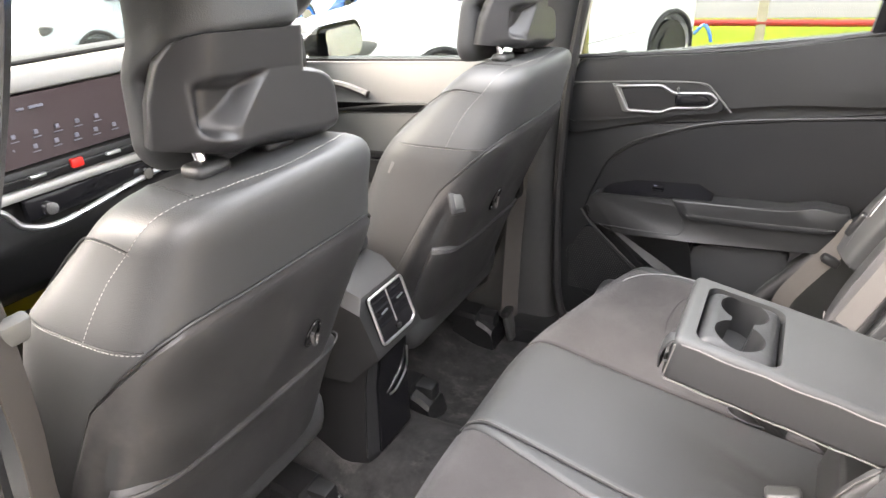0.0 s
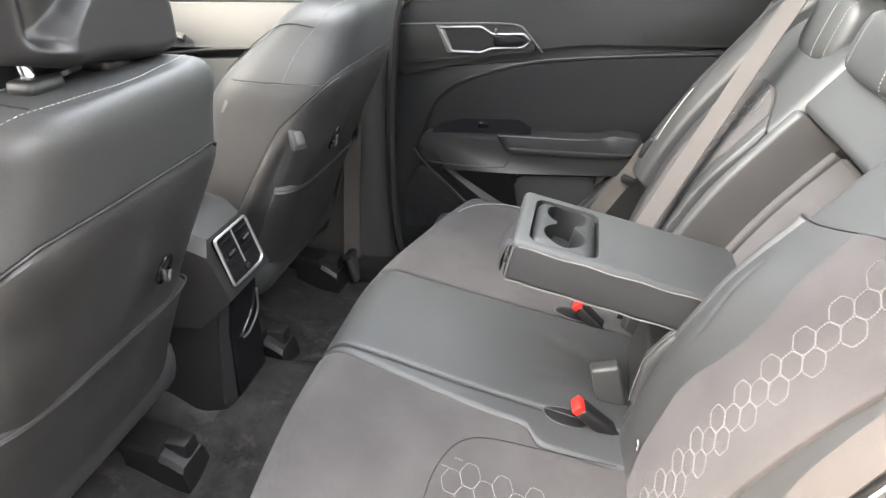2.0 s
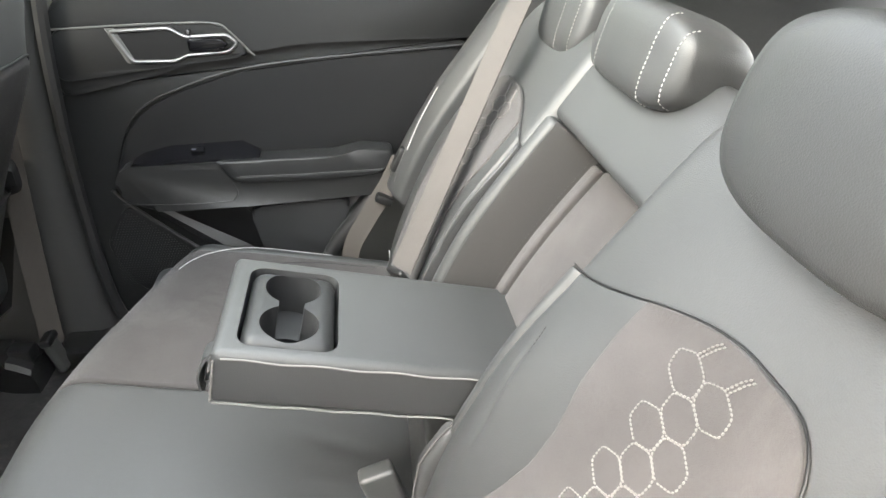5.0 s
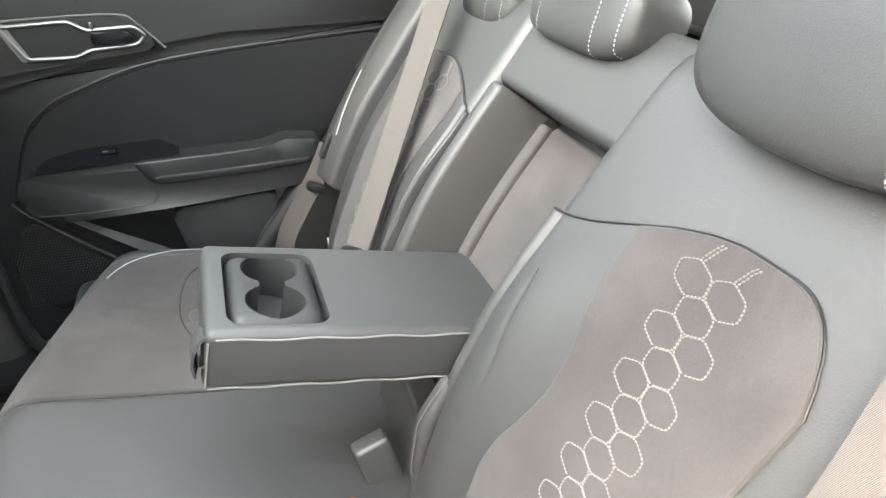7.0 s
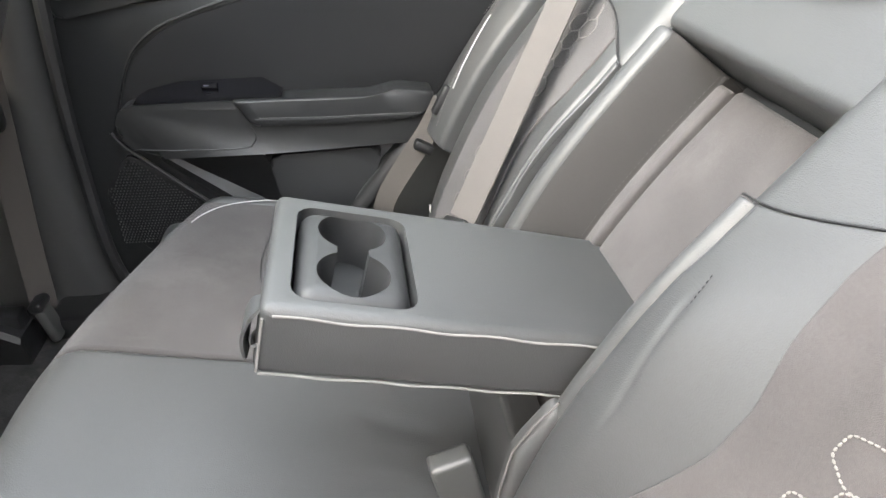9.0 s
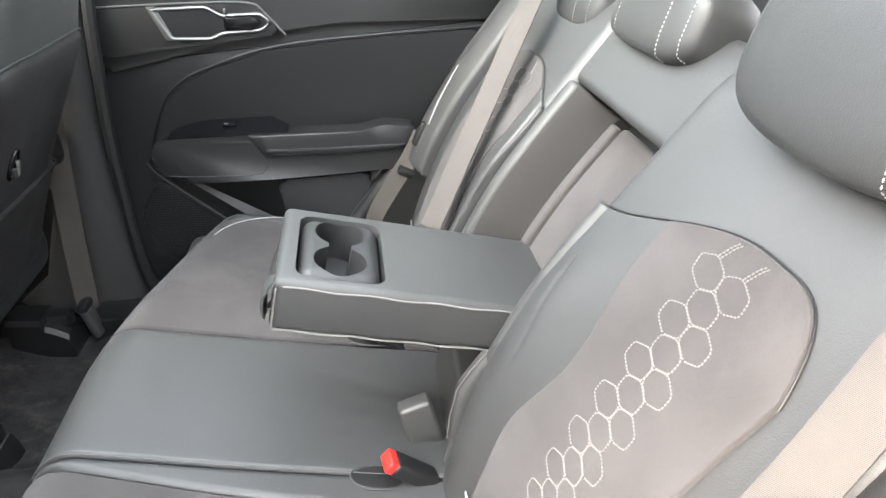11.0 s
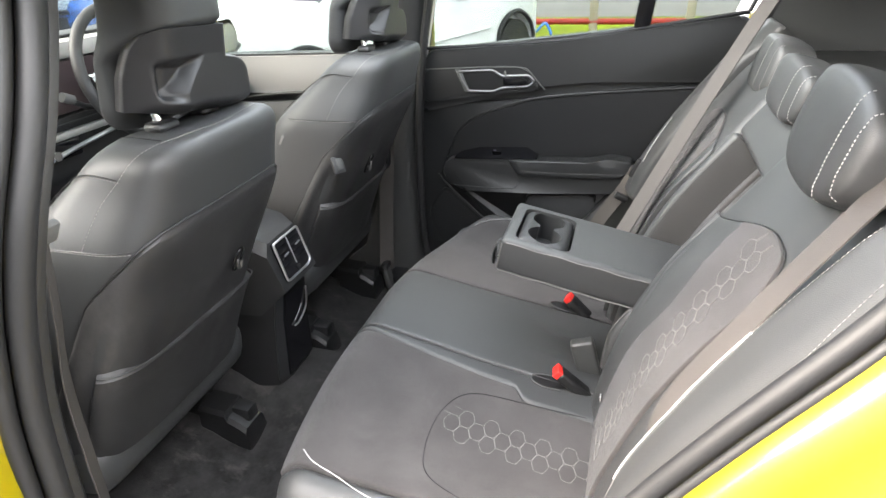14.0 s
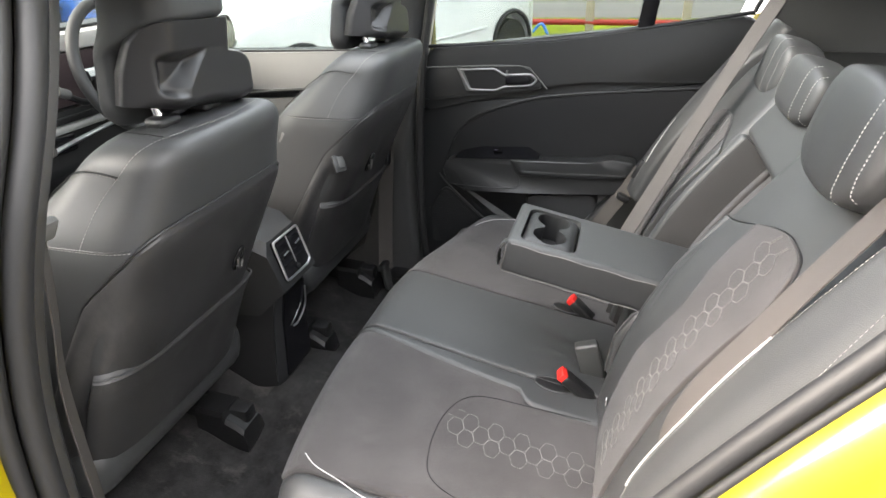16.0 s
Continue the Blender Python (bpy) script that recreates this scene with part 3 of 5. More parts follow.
def circle2(ca, cb, r, n=10):
    return [(ca + r * math.cos(2 * math.pi * k / n), cb + r * math.sin(2 * math.pi * k / n)) for k in range(n)]


structure("near_pillar_trim", loft(swept(eb, [(0.0, 0.012), (0.008, 0.004), (0.02, 0.002), (0.032, 0.014), (0.036, 0.14), (0.0, 0.14)], 1)), PLASTIC, "dark trim of the near pillar beside the passenger seat", "trim")
structure("near_pillar_seal", loft(swept(eb, circle2(-0.008, 0.012, 0.017), 1)), RUBBER, "black rubber bulb seal along the near pillar", "seal")
structure("near_pillar_seal", loft(swept(eb, circle2(-0.036, 0.028, 0.013), 1)), RUBBER, "second rubber seal along the near pillar", "seal")
structure("near_pillar_skin", loft(swept(eb, [(-0.02, 0.03), (-0.06, 0.034), (-0.075, 0.045), (-0.085, 0.08), (-0.085, 0.16), (-0.02, 0.16)], 1)), YELLOW, "yellow painted near pillar of the car", "car body")

edge_c = [(-0.74, 0.22, 0.08), (-0.74, 0.11, 0.22), (-0.74, 0.03, 0.36), (-0.74, -0.04, 0.49), (-0.74, -0.085, 0.585), (-0.74, -0.165, 0.71), (-0.74, -0.255, 0.84), (-0.74, -0.34, 0.98), (-0.74, -0.42, 1.14)]
ec = spline(edge_c, 6)
structure("doorway_seal", loft(swept(ec, circle2(0.0, 0.010, 0.013), 1)), RUBBER, "black rubber bulb seal along the doorway's rear edge", "seal")
structure("doorway_seal", loft(swept(ec, circle2(-0.018, 0.020, 0.007), 1)), RUBBER, "thin rubber lip along the doorway's rear edge", "seal")
structure("doorway_skin", loft(swept(ec, [(-0.006, 0.018), (-0.030, 0.020), (-0.050, 0.032), (-0.060, 0.055), (-0.078, 0.085), (-0.105, 0.110), (-0.140, 0.135), (-0.165, 0.22), (-0.175, 0.5), (-0.02, 0.5)], 1)), YELLOW, "glossy yellow painted rear edge of the doorway", "car body", 70)
structure("near_body_side", join(box(-0.92, -0.80, 0.72, 1.7, -0.2, 0.78, 0.03), box(-0.9, -0.78, -0.1, 0.8, -0.25, -0.02, 0.03)), YELLOW, "yellow painted near side of the car", "car body")

# ---- dashboard and front doors ----
dash = thing("dashboard", (0, 1.5, 0.6), "dark dashboard with a pale top band, wide screen and silver trim", "dashboard")
prof = rounded_outline([(1.85, 0.88), (1.56, 0.93), (1.49, 0.90), (1.49, 0.735), (1.47, 0.69), (1.45, 0.58), (1.55, 0.45), (1.85, 0.3)], 0.02, 3)
part("body", prism(prof, -0.72, 0.72, 0.01), PLASTIC, dash)
part("top_band", box(-0.72, 0.72, 1.455, 1.56, 0.882, 0.930, 0.014), DASH_PALE, dash, "pale grey soft top band")
part("glass_edge", box(-0.72, 0.72, 1.50, 1.60, 0.931, 0.940, 0.003), PLASTIC_DARK, dash)
scr = []
for k in range(25):
    a = -0.46 + 1.06 * k / 24
    bend = 0.02 * ((a - 0.07) / 0.53) ** 2
    scr.append([V(a, 1.465 - bend, 0.746), V(a, 1.450 - bend, 0.746), V(a, 1.458 - bend, 0.880), V(a, 1.473 - bend, 0.880)])
screen = part("screen", loft(scr), SCREEN, dash, "wide curved glossy screen")
for z, n, x0 in ((0.806, 6, -0.29), (0.778, 7, -0.30)):
    for k in range(n):
        x = x0 + k * 0.046
        part("icon", box(x - 0.0045, x + 0.0045, 1.4445, 1.4485, z - 0.0045, z + 0.0045, 0.001), ICON, screen)
        part("icon_caption", box(x - 0.009, x + 0.009, 1.4445, 1.4485, z - 0.0115, z - 0.0098, 0.0004), ICON, screen)
part("screen_clock", box(-0.22, -0.205, 1.447, 1.4530, 0.852, 0.857, 0.001), ICON, screen)
part("screen_date", box(-0.195, -0.165, 1.447, 1.4530, 0.852, 0.857, 0.001), ICON, screen)
part("ledge", box(-0.7, 0.7, 1.425, 1.50, 0.684, 0.705, 0.008), LEDGE, dash, "silver-grey ledge under the screen")
trim_pts = spline([(-0.36, 1.415, 0.70), (-0.325, 1.415, 0.675), (-0.30, 1.412, 0.640), (-0.25, 1.41, 0.622), (-0.18, 1.41, 0.625), (0.0, 1.415, 0.650), (0.3, 1.42, 0.68), (0.7, 1.43, 0.70)], 8)
part("silver_trim", tube(trim_pts, 0.007, 8), SILVER, dash, "satin silver trim line")
panel = part("climate_panel", box(-0.28, 0.10, 1.42, 1.445, 0.636, 0.684, 0.006), GLOSS, dash, "glossy black climate panel")
for x in (-0.238, 0.0):
    part("knob", cylinder(0.015, 0.013, 0.02, 20, Matrix.Translation((x, 1.413, 0.657)) @ Matrix.Rotation(radians(90), 4, "X")), CHROME, panel, "round chrome knob")
part("vent_slot", box(-0.7, 0.7, 1.432, 1.50, 0.706, 0.742, 0.006), PLASTIC_DARK, dash, "dark vent slot under the screen")
part("slot_blade", box(-0.68, 0.68, 1.427, 1.434, 0.7225, 0.7265, 0.0015), PLASTIC_SOFT, dash)
part("hazard_button", rbox((0.028, 0.012, 0.020), 0.003, 2, Matrix.Translation((-0.147, 1.425, 0.727))), RED, dash, "red hazard button")
for x in (-0.235, -0.06):
    part("vent_lever", rbox((0.035, 0.012, 0.008), 0.003, 2, Matrix.Translation((x, 1.424, 0.7245))), SILVER, dash)

WHEEL_AT = (0.295, 1.36, 0.83)
wheel = thing("steering_wheel", WHEEL_AT, "dark leather steering wheel with a silver spoke insert", "steering wheel")
wm = Matrix.Translation(WHEEL_AT) @ Matrix.Rotation(radians(75), 4, "X")
ring = [wm @ V(0.185 * math.cos(2 * math.pi * k / 48), 0.18 * math.sin(2 * math.pi * k / 48), 0) for k in range(48)]
part("rim", tube(ring, 0.016, 10, True, tuple(wm.to_3x3() @ V(0, 0, 1))), LEATHER, wheel)
hub = part("hub", rbox((0.15, 0.12, 0.05), 0.03, 4, wm), PLASTIC_DARK, wheel)
for a in (-0.17, 0.17):
    part("spoke", tube([wm @ V(a * 0.35, 0, 0), wm @ V(a, 0.0, 0.0)], 0.018, 8), SILVER, wheel, "silver spoke insert")
part("spoke", tube([wm @ V(0, -0.05, 0), wm @ V(0, -0.175, 0)], 0.018, 8), PLASTIC_DARK, wheel)
column = thing("steering_column", (0.33, 1.4, 0.75), "dark column shroud with a wiper stalk", "column")
part("shroud", tube([(0.295, 1.38, 0.81), (0.295, 1.52, 0.74)], 0.065, 14), PLASTIC, column)
part("stalk", tube(spline([(0.26, 1.42, 0.755), (0.15, 1.40, 0.755), (0.075, 1.39, 0.79)], 6), 0.009, 8), PLASTIC_DARK, column)
part("stalk_tip", cylinder(0.013, 0.013, 0.035, 14, Matrix.Translation((0.066, 1.388, 0.797)) @ Matrix.Rotation(radians(-65), 4, "Y")), TRIM_GREY, column)


def door_panel(outline, x0, x1, r=0.01):
    return prism(rounded_outline(outline, 0.03, 4), x0, x1, r, 3)


fd = thing("front_door", (0.74, 1.1, 0.1), "dark and pale grey front door trim with a chrome handle", "door")
part("panel", door_panel([(0.74, 0.06), (1.62, 0.06), (1.66, 0.78), (1.5, 0.80), (0.66, 0.82), (0.70, 0.5)], 0.735, 0.80), PLASTIC, fd)
part("upper_panel", door_panel([(0.68, 0.695), (1.60, 0.665), (1.62, 0.79), (0.67, 0.815)], 0.715, 0.74), DOOR_PALE, fd, "pale grey upper panel")
# Dark tube draws the shadow line below the pale upper panel.
part("shadow_line", tube(spline([(0.712, 0.68, 0.69), (0.712, 1.1, 0.68), (0.712, 1.42, 0.64)], 8), 0.006, 6), PLASTIC, fd)
part("lower_panel", door_panel([(0.72, 0.36), (1.5, 0.36), (1.5, 0.63), (0.72, 0.67)], 0.712, 0.74), TRIM_GREY, fd)
part("handle", tube(spline([(0.70, 1.42, 0.735), (0.695, 1.33, 0.73), (0.70, 1.25, 0.705)], 6), 0.012, 8), SATIN, fd, "chrome door handle")
part("armrest", door_panel([(0.72, 0.44), (1.35, 0.44), (1.35, 0.51), (0.72, 0.53)], 0.64, 0.73, 0.02), PLASTIC, fd)
part("switch_panel", box(0.655, 0.715, 1.12, 1.3, 0.51, 0.522, 0.004), GLOSS, fd, "glossy black switch panel")
nd = thing("front_door", (-0.74, 1.1, 0.1), "dark front door trim beside the passenger seat", "door")
part("panel", door_panel([(0.80, 0.06), (1.62, 0.06), (1.66, 0.78), (0.72, 0.82)], -0.80, -0.73), PLASTIC, nd)
mirror = thing("door_mirror", (0.98, 1.52, 0.84), "black door mirror with a bright mirror glass", "mirror")
mo = rounded_outline([(0.79, 0.77), (0.80, 0.89), (1.03, 0.895), (1.06, 0.84), (1.02, 0.765)], 0.03, 4)
part("housing", loft([[V(x * (1 - 0.1 * k) + 0.1 * k * 0.95, 1.50 + 0.045 * k, 0.83 + (z - 0.83) * (1 - 0.12 * k * k)) for x, z in mo] for k in range(4)]), GLOSS, mirror)
part("mirror_glass", loft([[V(0.925 + (x - 0.925) * 0.80, y + 0.10 * (z - 0.83), 0.83 + (z - 0.83) * 0.76) for x, z in mo] for y in (1.480, 1.498)]), CHROME, mirror, "bright mirror glass")
part("arm", tube([(0.82, 1.52, 0.79), (0.9, 1.54, 0.80)], 0.02, 8), GLOSS, mirror)
for s in (-1, 1):
    structure("windscreen_pillar", tube(spline([(0.72 * s, 1.72, 0.80), (0.69 * s, 1.46, 1.0), (0.65 * s, 1.15, 1.19)], 6), 0.045, 10), PLASTIC_SOFT, "windscreen pillar trim", "trim")
ws = structure("windscreen", loft([[V(-0.70, 1.85, 0.88 + d), V(0.70, 1.85, 0.88 + d), V(0.62, 1.20, 1.2 + d), V(-0.62, 1.20, 1.2 + d)] for d in (0, 0.005)]), GLASS, "clear windscreen", "window")
ws.visible_shadow = False
structure("scuttle", box(-0.75, 0.75, 1.82, 2.05, 0.3, 0.80, 0.03), PLASTIC_DARK, "dark scuttle under the windscreen", "trim")
structure("bonnet", pad(lambda x, y: V(x, y, 0.74 - 0.10 * ((y - 1.9) / 0.9) ** 2), lambda x, y: V(0, 0, 1), 1.9, 2.9, lambda v: -0.8, lambda v: 0.8, 8, 8, 0.04, 0.5), YELLOW, "yellow painted bonnet", "car body")

# ---- far rear door ----
rd = thing("rear_door", (0.73, 0.2, 0.1), "closed dark grey rear door with armrest, fabric panel and chrome handle surround", "door")
DX = 0.73
part("inner_panel", door_panel([(0.655, 0.06), (0.63, 0.62), (0.60, 0.82), (-0.33, 0.92), (-0.36, 0.9), (-0.12, 0.45), (0.22, 0.06)], 0.742, 0.80), PLASTIC, rd)
part("lower_panel", door_panel([(0.655, 0.06), (0.64, 0.40), (0.625, 0.64), (-0.26, 0.74), (-0.12, 0.52), (0.02, 0.34), (0.16, 0.16), (0.22, 0.06)], DX, 0.80), PLASTIC, rd)
up_out = [(0.62, 0.625), (0.605, 0.775), (0.59, 0.825), (0.2, 0.850), (-0.05, 0.886), (-0.33, 0.925), (-0.36, 0.90), (-0.33, 0.80), (-0.27, 0.745), (0.1, 0.735), (0.25, 0.715)]
part("upper_panel", door_panel(up_out, DX - 0.012, 0.79, 0.012), PLASTIC, rd, "soft dark upper panel under the window")
part("bezel", door_panel([(0.615, 0.66), (0.605, 0.768), (0.29, 0.778), (0.26, 0.765), (0.215, 0.712), (0.40, 0.69)], DX - 0.018, DX + 0.02, 0.006), PLASTIC, rd, "dark handle bezel")
part("bezel_edge", tube(spline([(DX - 0.019, 0.60, 0.768), (DX - 0.019, 0.40, 0.778), (DX - 0.019, 0.285, 0.778), (DX - 0.019, 0.255, 0.76), (DX - 0.019, 0.212, 0.712)], 6), 0.0022, 6), TRIM_GREY, rd)
hs = rounded_outline([(0.488, 0.764), (0.375, 0.770), (0.345, 0.752), (0.262, 0.756), (0.243, 0.738), (0.262, 0.722), (0.345, 0.716), (0.372, 0.704), (0.455, 0.704)], 0.008, 3)
part("handle_surround", tube([(DX - 0.022, y, z) for y, z in hs], 0.0042, 8, True, (1, 0, 0)), SATIN, rd, "satin chrome handle surround")
hcy, hcz = 0.37, 0.735
part("handle_cup", prism([(hcy + (y - hcy) * 0.96, hcz + (z - hcz) * 0.94) for y, z in hs], DX - 0.021, DX - 0.014), PLASTIC_DARK, rd, "black handle recess")
part("handle", prism(rounded_outline([(0.34, 0.752), (0.275, 0.752), (0.258, 0.738), (0.275, 0.727), (0.34, 0.724)], 0.008, 3), DX - 0.034, DX - 0.022, 0.004), GLOSS, rd, "black pull handle")
part("handle_cheek", prism(rounded_outline([(0.498, 0.770), (0.478, 0.770), (0.447, 0.700), (0.466, 0.700)], 0.004, 3), DX - 0.023, DX - 0.012, 0.003), TRIM_GREY, rd, "satin silver cheek of the handle")
part("lock_lever", rbox((0.01, 0.006, 0.012), 0.002, 2, Matrix.Translation((DX - 0.028, 0.335, 0.762))), SATIN, rd)
fab = [(0.553, 0.435), (0.503, 0.55), (0.452, 0.602), (0.385, 0.634), (0.25, 0.676), (0.05, 0.700), (-0.24, 0.722), (-0.16, 0.58), (-0.06, 0.47), (0.25, 0.46)]
part("fabric_panel", door_panel(fab, DX - 0.010, DX + 0.02, 0.006), SUEDE_DOOR, rd, "dark fabric insert of the door")
part("fabric_edge", tube(spline([(DX - 0.010, y, z) for y, z in ((0.558, 0.42), (0.508, 0.55), (0.455, 0.607), (0.386, 0.640), (0.25, 0.682), (0.05, 0.706), (-0.245, 0.728))], 8), 0.003, 6), PLASTIC_DARK, rd)
arm_o = [(0.548, 0.430), (0.530, 0.472), (0.512, 0.484), (0.318, 0.492), (0.10, 0.470), (-0.05, 0.468), (-0.075, 0.45), (-0.05, 0.400), (0.039, 0.394), (0.263, 0.380), (0.42, 0.376), (0.492, 0.377)]
part("armrest", door_panel(arm_o, DX - 0.055, DX + 0.02, 0.014), PLASTIC, rd, "dark moulded armrest")
part("armrest_groove", tube(spline([(DX - 0.055, y, z) for y, z in ((0.535, 0.398), (0.43, 0.393), (0.31, 0.395), (0.288, 0.405), (0.282, 0.420), (0.290, 0.440))], 6), 0.0013, 5), PLASTIC_DARK, rd)
pad_o = rounded_outline([(0.322, 0.494), (0.290, 0.446), (0.276, 0.441), (0.10, 0.444), (-0.03, 0.452), (-0.075, 0.468), (-0.070, 0.508), (0.00, 0.515), (0.035, 0.506), (0.06, 0.500)], 0.012, 4)
part("armrest_pad", loft([[V(DX - d, 0.12 + (y - 0.12) * g, 0.478 + (z - 0.478) * g) for y, z in pad_o] for d, g in ((-0.01, 1.0), (0.052, 1.0), (0.060, 0.985), (0.064, 0.95), (0.066, 0.85))]), PLASTIC_SOFT, rd, "padded leather armrest top with stitching")
part("armrest_stitching", dashes([[(DX - 0.0665, 0.27 - 0.003 * k, 0.4605 + 0.00009 * max(0, k - 40)) for k in range(108)]], 0.004, 0.002, 0.0006), THREAD_DIM, rd)
part("armrest_seam", tube([(DX - 0.0650, 0.278 - 0.003 * k, 0.4570 + 0.00009 * max(0, k - 40)) for k in range(108)], 0.0014, 5), PLASTIC_DARK, rd)
part("switch_plate", loft([[V(DX - 0.052 + 0.046 * k, y, z + 0.004 * k + lift * k) for y, z, lift in ((0.50, 0.486, 0.0), (0.475, 0.490, 0.010), (0.415, 0.495, 0.020), (0.263, 0.500, 0.022), (0.225, 0.498, 0.002), (0.33, 0.490, 0.0))] for k in (0, 1)]), GLOSS, rd, "glossy black window switch plate")
part("window_switch", rbox((0.018, 0.03, 0.008), 0.002, 2, Matrix.Translation((DX - 0.028, 0.36, 0.513))), GLOSS, rd)
part("switch_mark", rbox((0.003, 0.010, 0.002), 0.0008, 1, Matrix.Translation((DX - 0.037, 0.365, 0.5165))), ICON, rd)
part("map_pocket", door_panel([(0.270, 0.364), (0.027, 0.380), (0.05, 0.30), (0.20, 0.12), (0.235, 0.2)], DX - 0.030, DX + 0.01, 0.01), PLASTIC_SOFT, rd, "grey bottle pocket front")
# Flat dark plate puts the pocket opening's shade on the door.
part("pocket_dark_sheet", door_panel([(0.50, 0.360), (0.275, 0.366), (0.24, 0.22), (0.35, 0.225)], DX - 0.003, DX + 0.01, 0.003), PLASTIC_DARK, rd, "dark sheet for the shaded pocket opening")
part("pocket_rib", tube(spline([(DX - 0.012, 0.566, 0.415), (DX - 0.012, 0.545, 0.385), (DX - 0.012, 0.46, 0.305), (DX - 0.012, 0.388, 0.240), (DX - 0.012, 0.32, 0.175)], 6), 0.0045, 8), PLASTIC, rd)
part("pocket_slope", loft([[V(DX - 0.010, 0.470, 0.356), V(DX - 0.004, 0.480, 0.345), V(DX, 0.44, 0.352)], [V(DX - 0.018, 0.326, 0.250), V(DX - 0.004, 0.345, 0.235), V(DX, 0.28, 0.255)], [V(DX - 0.02, 0.25, 0.19), V(DX - 0.004, 0.27, 0.175), V(DX, 0.22, 0.20)]]), PLASTIC, rd)
grille = part("speaker_grille", door_panel([(0.615, 0.27), (0.548, 0.375), (0.395, 0.235), (0.38, 0.16), (0.55, 0.13)], DX - 0.008, DX + 0.01, 0.004), PLASTIC_DARK, rd, "dark perforated speaker grille")
dots = []
for i in range(34):
    for j in range(30):
        y, z = 0.39 + i * 0.0066 + (j % 2) * 0.0033, 0.16 + j * 0.0066
        if z < 0.375 - abs(y - 0.548) * (0.90 if y < 0.548 else 1.5) - 0.012 and y < 0.60:
            dots.append((y, z))
dv, df = [], []
for y, z in dots:
    b = len(dv)
    dv += [(DX - 0.0105, y, z), (DX - 0.0078, y + 0.0024, z), (DX - 0.0078, y, z + 0.0024), (DX - 0.0078, y - 0.0024, z), (DX - 0.0078, y, z - 0.0024)]
    df += [(b, b + 1, b + 2), (b, b + 2, b + 3), (b, b + 3, b + 4), (b, b + 4, b + 1)]
dm = bpy.data.meshes.new("tmp")
dm.from_pydata(dv, [], df)
db = bmesh.new()
db.from_mesh(dm)
bpy.data.meshes.remove(dm)
tagged(part("grille_mesh", db, PLASTIC, grille), kind="stuff")
part("window_seal", tube(spline([(DX + 0.01, 0.60, 0.828), (DX + 0.01, 0.2, 0.853), (DX + 0.01, -0.05, 0.889), (DX + 0.01, -0.31, 0.928), (DX + 0.01, -0.345, 0.95), (DX + 0.01, -0.40, 1.12)], 8), 0.006, 8), RUBBER, rd, "black rubber window seal")

# ---- front seats ----
SEAT_X = 0.39


def seat_row(z):
    """Half width, rear face and front face (y) of a front seat's backrest at a height."""
    w = 0.236 - 0.012 * smoothstep(0.45, 0.7, z) - 0.045 * smoothstep(0.70, 0.86, z) + 0.0 * z
    rear = 0.605 + 0.50 * (0.735 - z) - 0.10 * max(0, 0.45 - z)
    if z > 0.735:
        rear = 0.605 - 0.33 * (z - 0.735)
    front = 0.862 + 0.46 * (0.735 - z)
    if z > 0.735:
        front = 0.862 - 0.80 * (z - 0.735) - 0.25 * max(0, z - 0.80)
    return w, rear, front


def seat_ring(z, n=56, grow=1.0, cx=-SEAT_X):
    w, rear, front = seat_row(z)
    yc, d = (rear + front) / 2, (front - rear) / 2
    out = []
    for k in range(n):
        a = 2 * math.pi * k / n
        c, s = math.cos(a), math.sin(a)
        x = w * math.copysign(abs(c) ** (0.50 if s > 0 else 0.46), c)
        y = d * math.copysign(abs(s) ** (0.55 if s > 0 else 0.50), s)
        if y > 0:
            y += 0.045 * bell(0.80, 0.25, abs(x) / w) * smoothstep(0.32, 0.5, z) * (1 - smoothstep(0.66, 0.84, z)) - 0.03 * bell(0, 0.5, x / w)
        out.append(V(cx + x * grow, yc + y * grow, z))
    return out


def seat_rear(u, z, off=0.0, cx=-SEAT_X):
    """A place on the rear face: u from -1 to 1 across."""
    w, rear, front = seat_row(z)
    d = (front - rear) / 2
    c = max(-1, min(1, u))
    a = math.acos(min(1, abs(c) ** (1 / 0.46)))
    y = (rear + front) / 2 - d * abs(math.sin(a)) ** 0.50
    return V(cx + w * c, y, z) + V(0.35 * c * abs(c) ** 3, -1, -0.45).normalized() * off


seat = thing("car_seat", (-SEAT_X, 0.72, 0.03), "black leather passenger seat with pale stitching and a scuffed back panel", "car seat", "front seats")
rings = []
zs = [0.27 + (0.84 - 0.27) * k / 26 for k in range(27)]
for z in zs:
    rings.append(seat_ring(z))
for k in range(1, 8):
    a = math.pi / 2 * k / 7
    z = 0.84 + 0.045 * math.sin(a)
    g = 1 - 0.30 * (1 - math.cos(a)) ** 1.0
    rings.append(seat_ring(z, grow=g))
seat_body = part("backrest", loft(rings), LEATHER, seat, "", 60)


def grid_panel(point, n_u, n_v, off0, off1):
    """A thin sheet over point(u, v, off), u and v from 0 to 1, with its edge rolled in."""
    bm = bmesh.new()
    rows = []
    for j in range(n_v + 1):
        row = []
        for i in range(n_u + 1):
            u, v = i / n_u, j / n_v
            e = min(u * n_u, (1 - u) * n_u, v * n_v, (1 - v) * n_v)
            row.append(bm.verts.new(point(u, v, off0 if e < 0.5 else off1)))
        rows.append(row)
    for a, b in zip(rows, rows[1:]):
        for i in range(n_u):
            bm.faces.new((a[i], a[i + 1], b[i + 1], b[i]))
    return bm


